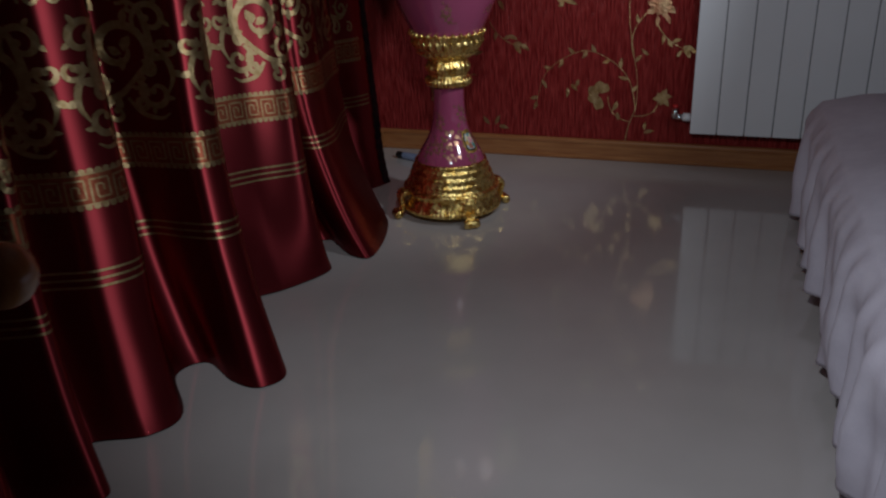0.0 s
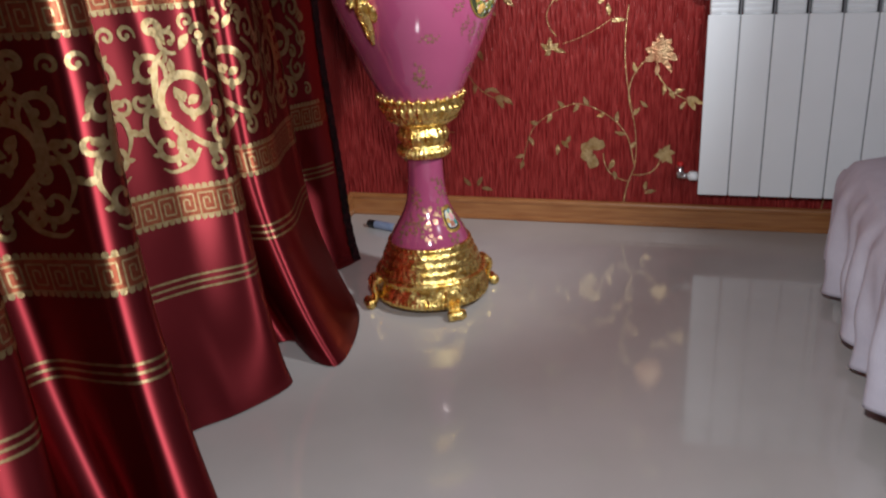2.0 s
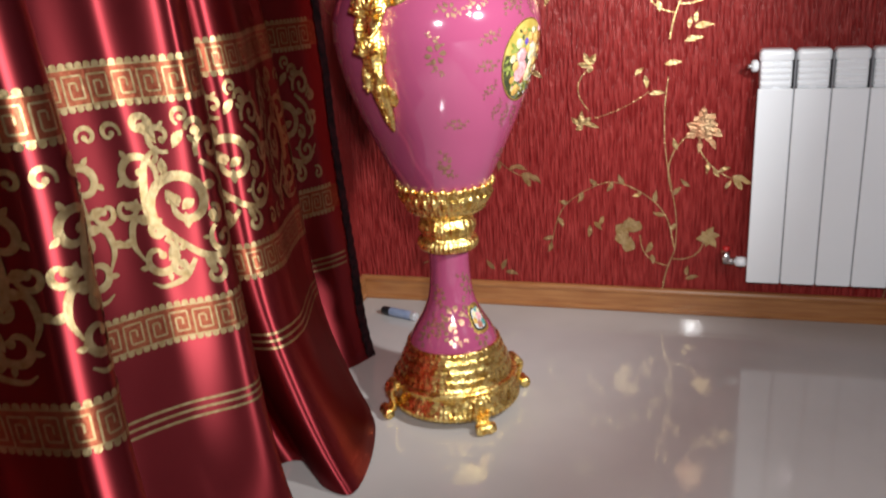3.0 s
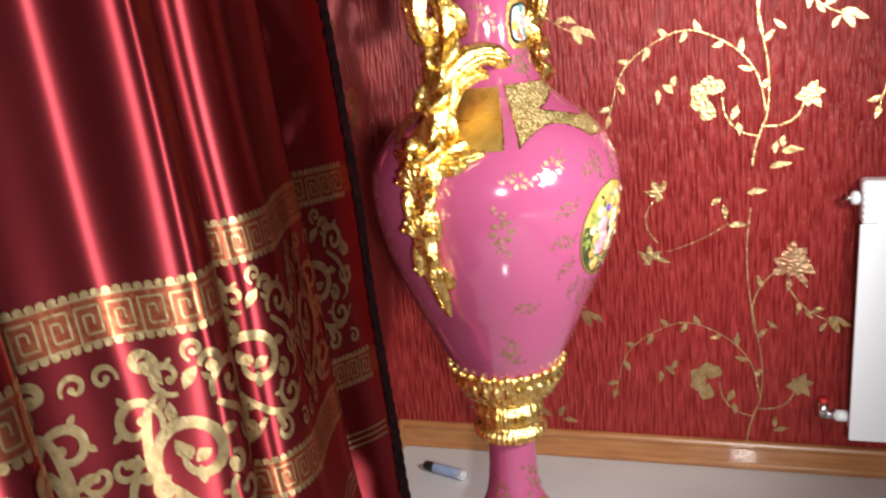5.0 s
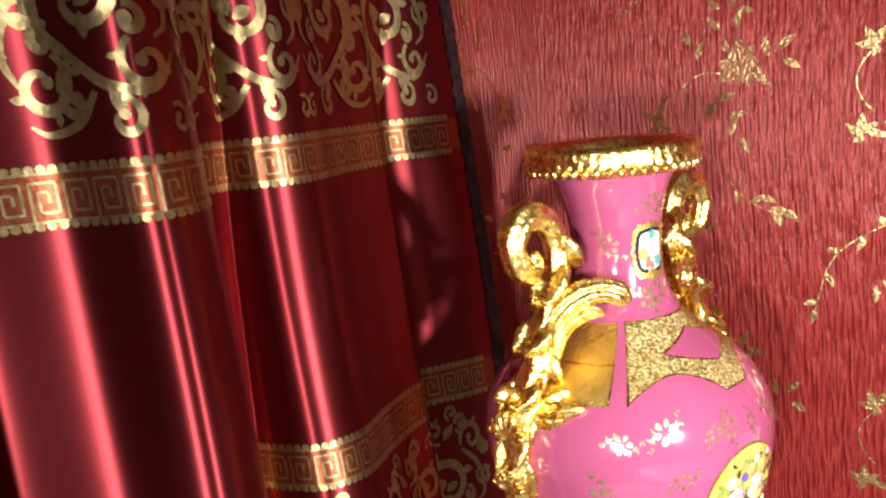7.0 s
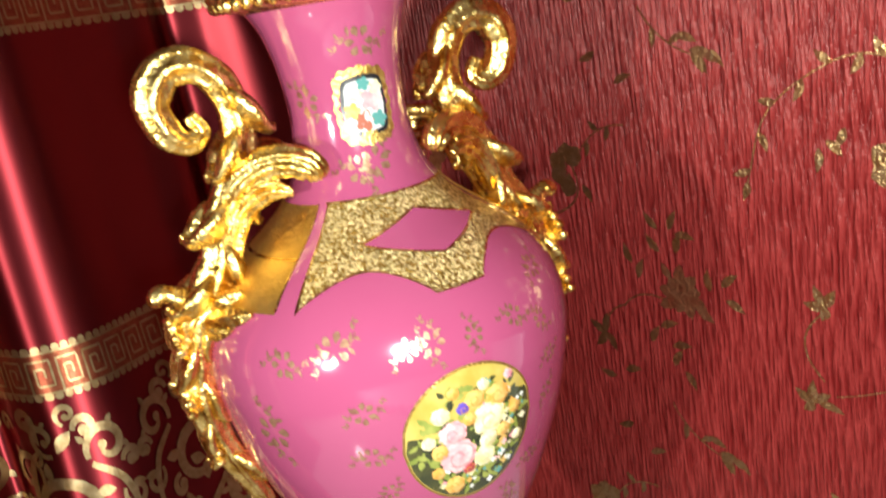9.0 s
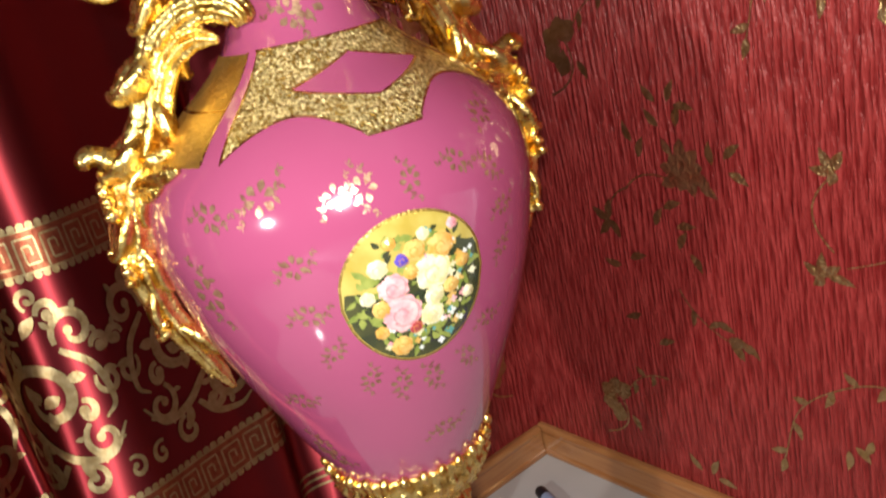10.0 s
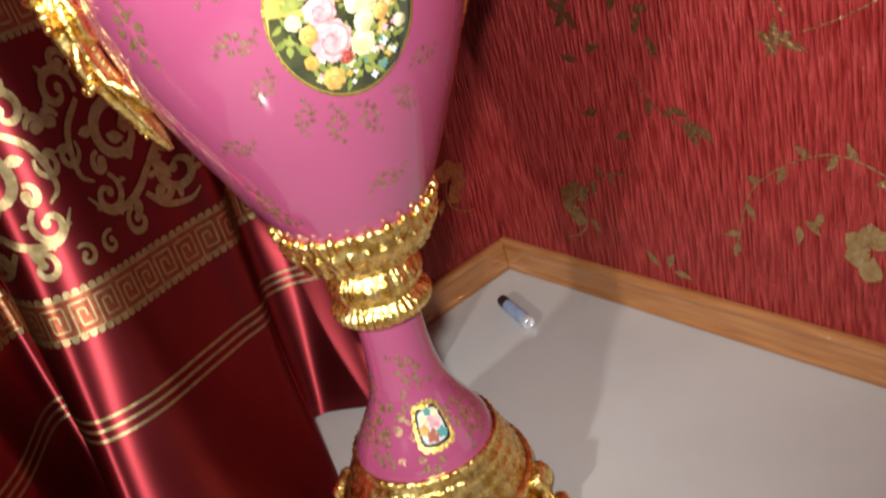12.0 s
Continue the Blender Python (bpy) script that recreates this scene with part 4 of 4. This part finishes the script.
# small gilt flowers over the glaze
def blossom(f, a, z, size, r, seed):
    """A worn gold flower spray at angle a and height z; r is the radius there."""
    rnd = random.Random(seed)
    k = math.degrees(1 / r)
    def leaf(x, y, ang, l, w, blunt=0.3):
        g = Flat().leaf(x, y, ang, l, w, blunt)
        b = len(f.points)
        f.points += [np.array((a + p[0] * k, z + p[1])) for p in g.points]
        f.faces += [tuple(b + i for i in q) for q in g.faces]
    cx, cy = rnd.uniform(-0.005, 0.005) * size, rnd.uniform(-0.005, 0.005) * size
    for j in range(6):
        b = radians(60 * j) + 0.3 * seed
        leaf(cx + 0.0045 * size * math.cos(b), cy + 0.0045 * size * math.sin(b), math.degrees(b) + rnd.uniform(-12, 12), 0.0095 * size, 0.0070 * size, 0.6)
    # a curved twig of small leaves and buds on either side
    lean = rnd.uniform(0, 360)
    for side in (0, 180):
        for j in range(5):
            ang = radians(lean + side + 11 * j - 30)
            d = (0.011 + 0.0036 * j) * size
            x, y = cx + d * math.cos(ang), cy + d * math.sin(ang)
            leaf(x, y, math.degrees(ang) + (65 if j % 2 else -50), (0.0085 - 0.0006 * j) * size, (0.0034 - 0.0002 * j) * size)
            leaf(x, y, math.degrees(ang) + 20, 0.0048 * size, 0.0010 * size)


SPOTS = ((-68, 0.842, 1.3), (-50, 0.852, 1.5), (-33, 0.842, 1.1), (-24, 0.846, 1.2), (-12, 0.846, 1.0), (2, 0.842, 1.1), (12, 0.825, 1.1), (15, 0.790, 1.0), (14, 0.745, 1.0),
         (-46, 0.795, 1.2), (-47, 0.745, 1.2), (-44, 0.700, 1.0), (-36, 0.660, 1.0), (-26, 0.644, 1.1), (-14, 0.640, 1.1), (-2, 0.650, 1.0), (8, 0.680, 1.0), (-10, 0.560, 1.2),
         (-74, 0.770, 1.9), (-74, 0.560, 1.4), (20, 0.870, 1.2), (-63, 0.640, 1.1), (-72, 0.548, 1.1))
for n, (a, z, s) in enumerate(SPOTS):
    for half in (0, 180):
        f = Flat()
        blossom(f, a + half, z, s * 0.72, float(np.interp(z, BZ, BR)), n + half)
        f.lay("gilt_blossom", on_vase(0.0006), DECAL, vase)
for n, (a, z, s) in enumerate(((-20, 1.000, 1.1), (-32, 0.992, 1.0), (-20, 1.118, 1.1), (-75, 1.06, 1.0), (160, 1.0, 1.1), (160, 1.118, 1.1))):
    f = Flat()
    blossom(f, a, z, s, float(np.interp(z, BZ, BR)), n + 50)
    f.lay("gilt_blossom", on_vase(0.0006), DECAL, vase)
for n, (a, z, s) in enumerate(((-22, 0.285, 1.2), (-70, 0.225, 1.7), (-74, 0.19, 1.2), (-30, 0.172, 1.3), (10, 0.205, 1.3), (28, 0.185, 1.2), (-110, 0.27, 1.1), (-115, 0.20, 1.2), (130, 0.2, 1.3))):
    f = Flat()
    blossom(f, a, z, s, float(np.interp(z, SZ, SR)), n + 80)
    f.lay("gilt_blossom", on_stem(0.0006), DECAL, vase)


# painted medallions
def medallion(mid, z0, rx, rz):
    k = math.degrees(1 / 0.192)
    rnd = random.Random(11)
    def lay(f, name, off, mat, parent, label=""):
        f.points = [np.array((mid + p[0] * k, z0 + p[1])) for p in f.points]
        return f.lay(name, on_vase(off), mat, parent, label)
    def plate(name, off, mat, q, parent, label="", cut=None):
        f = Flat()
        us = np.linspace(-rx * q, rx * q, 41)
        hh = [rz * q * math.sqrt(max(1 - (x / (rx * q)) ** 2, 0.0)) + 1e-5 for x in us]
        f.grid(us, [-h for h in hh], [h if cut is None else max(-h, min(h, cut(x))) for x, h in zip(us, hh)], 16)
        return lay(f, name, off, mat, parent, label)
    med = plate("medallion", 0.0010, GOLD_FLAT, 1.0, vase, "oval painted bouquet in a gold border")
    plate("painted_ground", 0.0014, P_YELLOW, 0.965, med, "ochre painted ground")
    plate("painted_shade", 0.0017, P_DARK, 0.955, med, "dark painted foliage", lambda x: 0.022 + 0.012 * math.sin(70 * x) + 0.3 * x)
    f = Flat()
    f.disc(0.022, -0.046, 0.028, 0.015, 20)
    f.disc(0.030, -0.034, 0.024, 0.010, 20)
    lay(f, "painted_vessel", 0.0019, P_NAVY, med)
    f = Flat()
    for j in range(170):
        a, q = rnd.uniform(0, 2 * math.pi), math.sqrt(rnd.uniform(0.02, 0.66))
        x, y = rx * q * math.cos(a), rz * q * math.sin(a) * 0.95 - 0.004
        f.leaf(x, y, rnd.uniform(0, 360), rnd.uniform(0.008, 0.014), rnd.uniform(0.004, 0.007))
    lay(f, "painted_leaves", 0.0021, P_LEAF, med)
    f = Flat()
    for j in range(60):
        a, q = rnd.uniform(0, 2 * math.pi), math.sqrt(rnd.uniform(0.02, 0.64))
        f.leaf(rx * q * math.cos(a), rz * q * math.sin(a), rnd.uniform(0, 360), rnd.uniform(0.007, 0.012), 0.005)
    lay(f, "painted_shadow_leaves", 0.0022, P_DARK, med)
    def bloom(x, y, r, mat, petals, name):
        """One flower: rings of petals rising to the middle, in one piece."""
        n, rings = petals * 6, (1.0, 0.82, 0.64, 0.46, 0.28, 0.12)
        pts, lift, fcs = [], [], []
        for i, q in enumerate(rings):
            for j in range(n):
                a = 2 * math.pi * j / n
                lobe = 1 + 0.13 * abs(math.sin(petals * a / 2 + 1.1 * i)) - 0.08
                pts.append((mid + (x + r * q * lobe * math.cos(a)) * k, z0 + y + r * q * lobe * math.sin(a)))
                lift.append(0.0025 + 0.00035 * i + (0.0006 if i % 2 else 0.0) * abs(math.sin(petals * a / 2 + 1.1 * i)))
        for i in range(len(rings) - 1):
            for j in range(n):
                p, q = i * n + j, i * n + (j + 1) % n
                fcs.append((p, q, q + n, p + n))
        fcs.append(tuple(range((len(rings) - 1) * n, len(rings) * n)))
        p = np.array(pts)
        mesh_ob(name, on_vase(0.0)(p[:, 0], p[:, 1], np.array(lift)), fcs, mat, med)
        cuts = Flat()
        for j in range(6):
            a0, q = 1.25 * j, 0.22 + 0.12 * j
            cuts.stroke([(x + r * (q + 0.03 * s) * math.cos(a0 + s), y + r * (q + 0.03 * s) * math.sin(a0 + s)) for s in np.linspace(0, 1.7, 8)], r * 0.09, r * 0.03)
        tagged(lay(cuts, "painted_shading", 0.0050, {P_ROSE: P_ROSE2, P_CREAM: P_CREAM2}.get(mat, P_ORANGE2), med), kind="stuff")
    for x, y, r, mat, pt, nm in ((-0.018, -0.018, 0.019, P_ROSE, 9, "painted_rose"), (-0.022, 0.010, 0.014, P_ROSE, 8, "painted_rose"), (0.016, 0.014, 0.018, P_CREAM, 9, "painted_peony"),
                                 (0.014, -0.010, 0.010, P_CREAM, 7, "painted_peony"), (0.010, -0.028, 0.012, P_CREAM, 8, "painted_peony"), (0.026, 0.036, 0.013, P_ORANGE, 8, "painted_lily"),
                                 (0.002, 0.040, 0.010, P_ORANGE, 7, "painted_lily"), (-0.036, -0.008, 0.009, P_ORANGE, 7, "painted_lily"), (-0.024, -0.052, 0.011, P_ORANGE, 7, "painted_lily"),
                                 (-0.032, 0.032, 0.009, P_CREAM, 7, "painted_peony"), (0.046, 0.014, 0.007, P_ORANGE, 6, "painted_lily"), (-0.004, 0.020, 0.007, P_ORANGE, 6, "painted_lily"),
                                 (0.040, 0.052, 0.005, P_ROSE, 5, "painted_rose"), (-0.046, 0.006, 0.007, P_CREAM, 6, "painted_peony"), (0.032, -0.006, 0.008, P_ORANGE, 6, "painted_lily"), (0.012, 0.052, 0.006, P_CREAM, 6, "painted_peony"), (-0.040, -0.032, 0.007, P_ORANGE, 6, "painted_lily"), (0.050, -0.020, 0.006, P_CREAM, 5, "painted_peony"), (-0.018, 0.052, 0.006, P_ORANGE, 6, "painted_lily"), (-0.008, -0.036, 0.007, P_RED, 6, "painted_bud"), (-0.010, 0.034, 0.0065, P_BLUE, 5, "painted_violet")):
        bloom(x, y, r, mat, pt, nm)
    # filler buds and sprigs between the large flowers
    for mat in (P_CREAM, P_ORANGE, P_ROSE, P_WHITE, P_TEAL):
        f = Flat()
        for j in range(13):
            a, q = rnd.uniform(-2.6, 1.3), math.sqrt(rnd.uniform(0.15, 0.72))
            x, y, r = rx * q * math.cos(a), rz * q * math.sin(a), rnd.uniform(0.0018, 0.0042)
            for i in range(4):
                f.disc(x + r * 0.6 * math.cos(1.6 * i), y + r * 0.6 * math.sin(1.6 * i), r * 0.75, r * 0.5, 7, 1.6 * i)
        tagged(lay(f, "bud_filler", 0.0024, mat, med), kind="stuff")


P_ROSE2 = shade("rose_shadow_glaze", (0.62, 0.20, 0.22), 0.12, coat=1.0)
P_CREAM2 = shade("cream_shadow_glaze", (0.62, 0.52, 0.22), 0.12, coat=1.0)
P_ORANGE2 = shade("amber_shadow_glaze", (0.52, 0.22, 0.04), 0.12, coat=1.0)
P_RED = shade("crimson_glaze", (0.32, 0.05, 0.05), 0.12, coat=1.0)
medallion(-17.0, 0.744, 0.071, 0.075)
medallion(163.0, 0.744, 0.071, 0.075)


def cartouche(mid, z0, s, mapper, r):
    """A small quatrefoil picture in a gold frame."""
    k = math.degrees(1 / r)
    def lay(f, name, off, mat, parent, label=""):
        f.points = [np.array((mid + p[0] * s * k, z0 + p[1] * s)) for p in f.points]
        return f.lay(name, mapper(off), mat, parent, label)
    def shape(q, jag):
        n = 80
        f = Flat()
        f.points = [np.array((0.0, 0.0))]
        for i in range(n):
            a = 2 * math.pi * i / n
            w = q * (1 - 0.075 * math.cos(4 * a) + 0.025 * math.cos(8 * a) + jag * math.cos(20 * a))
            f.points.append(np.array((0.0205 * w * math.cos(a), 0.0265 * w * math.sin(a))))
        f.faces = [(0, 1 + i, 1 + (i + 1) % n) for i in range(n)]
        return f
    c = lay(shape(1.26, 0.035), "cartouche", 0.0009, GOLD_FLAT, vase, "small painted flower picture in a gold frame")
    lay(shape(1.0, 0), "black_border", 0.0013, BLACK, c)
    lay(shape(0.84, 0), "painted_ground", 0.0016, P_PALE, c)
    for x, y, rx, mat, nm in ((0.006, 0.004, 0.0085, P_ROSE, "painted_rose"), (-0.007, 0.010, 0.006, P_CREAM, "painted_peony"), (-0.002, -0.012, 0.0075, P_RED2, "painted_bud"), (0.010, -0.012, 0.006, P_TEAL, "painted_leaf"), (-0.011, -0.003, 0.006, P_ORANGE, "painted_petal"), (0.001, 0.017, 0.005, P_TEAL, "painted_leaf"), (0.011, 0.013, 0.005, P_CREAM, "painted_peony")):
        f = Flat()
        for j in range(5):
            a = 1.257 * j
            f.disc(x + rx * 0.55 * math.cos(a), y + rx * 0.55 * math.sin(a), rx * 0.66, rx * 0.48, 8, a)
        tagged(lay(f, nm, 0.0019, mat, c), kind="stuff")


P_PALE = grain(shade("pale_lilac_glaze", (0.60, 0.55, 0.58), 0.12, coat=1.0), (0.50, 0.56, 0.52), 120)
P_RED2 = shade("russet_glaze", (0.34, 0.12, 0.08), 0.12, coat=1.0)
cartouche(-19.0, 1.052, 1.22, on_vase, 0.061)
cartouche(161.0, 1.052, 1.22, on_vase, 0.061)
cartouche(-20.0, 0.212, 0.95, on_stem, 0.065)


# ---- the bed or divan under its hanging sheet ----
divan = empty("divan", (1.36, -0.28, 0.0), label="low divan with a dark base, against the room side", category="divan")
under(part("base", box(1.42, 2.5, -2.75, -0.355, 0.05, 0.18, 0.01), DARK, None), divan)
under(part("mattress", box(1.40, 2.5, -2.75, -0.335, 0.18, 0.295, 0.045, 4), PINK_CLOTH, None, "pink-covered mattress"), divan)
for x in (1.48, 2.44):
    for y in (-2.68, -0.42):
        under(part("leg", box(x - 0.03, x + 0.03, y - 0.03, y + 0.03, 0.0, 0.05, 0.004), DARK, None), divan)


def drape():
    """A sheet over the divan that hangs in loose folds over its side and end."""
    nv, ns = 310, 52
    verts, faces = [], []
    for i in range(nv):
        y = -2.74 + (2.74 - 0.275) * i / (nv - 1)
        end = max(0.0, (y + 0.42) / 0.145)
        for j in range(ns):
            s = j / (ns - 1)
            if s < 0.45:
                q = s / 0.45
                x = 2.48 - (2.48 - 1.385) * q
                z = 0.338 + 0.006 * math.sin(11 * y + 5 * x) + 0.004 * noise.noise((x * 7, y * 7, 0))
                z -= 0.03 * max(0, q - 0.9) / 0.1
            else:
                q = (s - 0.45) / 0.55
                fold = 0.016 * math.sin(46 * y + 1.5 * math.sin(9 * y)) + 0.006 * math.sin(97 * y + 2 * q) + 0.008 * max(0, q - 0.82) / 0.18 * math.sin(71 * y) + 0.012 * math.sin(21 * y + 1.0) + 0.008 * noise.noise((y * 14, q * 3, 1))
                x = 1.378 - 0.036 * math.sin(min(q * 4, 1) * math.pi / 2) + fold * min(1, q * 1.6) + 0.012 * q
                z = 0.308 - (0.308 - 0.040) * q + 0.012 * q * math.sin(17 * y)
            z -= end**2 * 0.03 * (1 if s < 0.5 else 0.6)
            x += end**2 * 0.02
            verts.append((x, y, max(z, 0.012)))
    end0 = (nv - 1) * ns
    for i in range(nv - 1):
        for j in range(ns - 1):
            a = i * ns + j
            faces.append((a, a + ns, a + ns + 1, a + 1))
    # the end that hangs towards the wall
    prev = [end0 + j for j in range(ns)]
    for k in range(1, 9):
        q = k / 8
        row = []
        for j in range(ns):
            x, y, z = verts[end0 + j]
            top = 1 if j / (ns - 1) < 0.45 else 0
            zz = z + (0.06 - z) * q if top else z + (0.05 + 0.6 * (z - 0.05) - z) * q * 0.9
            row.append(len(verts))
            verts.append((x + (0.02 * q if not top else 0.0), y + 0.03 * math.sin(min(q * 3, 1) * 1.57) + 0.012 * math.sin(30 * x) * q, max(zz, 0.02)))
        for j in range(ns - 1):
            faces.append((prev[j], row[j], row[j + 1], prev[j + 1]))
        prev = row
    ob = mesh_ob("bed_sheet", verts, faces, SHEET)
    m = ob.modifiers.new("thickness", "SOLIDIFY")
    m.thickness, m.offset = 0.003, 0
    return tagged(ob, "crumpled pale lilac sheet hanging over the divan to the floor", "bed sheet")


drape()


# ---- the small tube on the floor by the corner ----
tube = empty("tube", (0.155, -0.14, 0.0), label="short blue-grey tube with black cap lying on the floor", category="tube")
a0, a1 = Vector((0.100, -0.122, 0.0125)), Vector((0.212, -0.158, 0.0125))
axis = (a1 - a0).normalized()
turn = axis.to_track_quat("Z", "Y").to_matrix().to_4x4()


def turned(name, profile, mat, label=""):
    v, fc = lathe(profile, 28)
    m = Matrix.Translation(a0) @ turn
    return under(mesh_ob(name, [m @ Vector(p) for p in v], fc, mat, None, label), tube)


turned("cap", [(0.0005, -0.002), (0.007, -0.001), (0.0105, 0.002), (0.0115, 0.006), (0.0115, 0.026), (0.0108, 0.028)], BLACK, "black plastic cap")
turned("barrel", [(0.0100, 0.026), (0.0122, 0.028), (0.0124, 0.032), (0.0124, 0.096), (0.0118, 0.099)], TUBE, "blue-grey printed barrel")
turned("end", [(0.0116, 0.098), (0.0124, 0.100), (0.0124, 0.110), (0.011, 0.114), (0.007, 0.115), (0.0065, 0.112), (0.0005, 0.112)], CLEAR, "clear bright end")

# ---- a turned wooden stand beside the curtain, of which only the knob comes into view ----
stand = empty("wooden_stand", (0.42, -2.45, 0.0), label="varnished wooden stand with a rounded knob beside the curtain", category="stand")
v, fc = lathe([(0.001, 0.0), (0.085, 0.0), (0.088, 0.008), (0.080, 0.018), (0.040, 0.026), (0.020, 0.040), (0.016, 0.080), (0.019, 0.280), (0.015, 0.470), (0.017, 0.490), (0.001, 0.495)], 32)
post = under(mesh_ob("post", [(p[0] + 0.42, p[1] - 2.45, p[2]) for p in v], fc, WOOD_DARK), stand)
v, fc = sweep([(0.42, -2.45, 0.475), (0.44, -2.40, 0.520), (0.478, -2.32, 0.548), (0.512, -2.255, 0.560), (0.520, -2.240, 0.560)], [0.012, 0.012, 0.011, 0.012, 0.012], count=24)
under(mesh_ob("arm", v, fc, WOOD_DARK), stand)
v, fc = lathe([(0.0008, -0.031), (0.012, -0.0285), (0.022, -0.022), (0.029, -0.011), (0.031, 0.0), (0.029, 0.011), (0.022, 0.022), (0.012, 0.0285), (0.0008, 0.031)], 32)
under(mesh_ob("knob", [(p[0] + 0.522, p[1] - 2.236, p[2] + 0.560) for p in v], fc, WOOD_DARK, None, "rounded wooden knob"), stand)
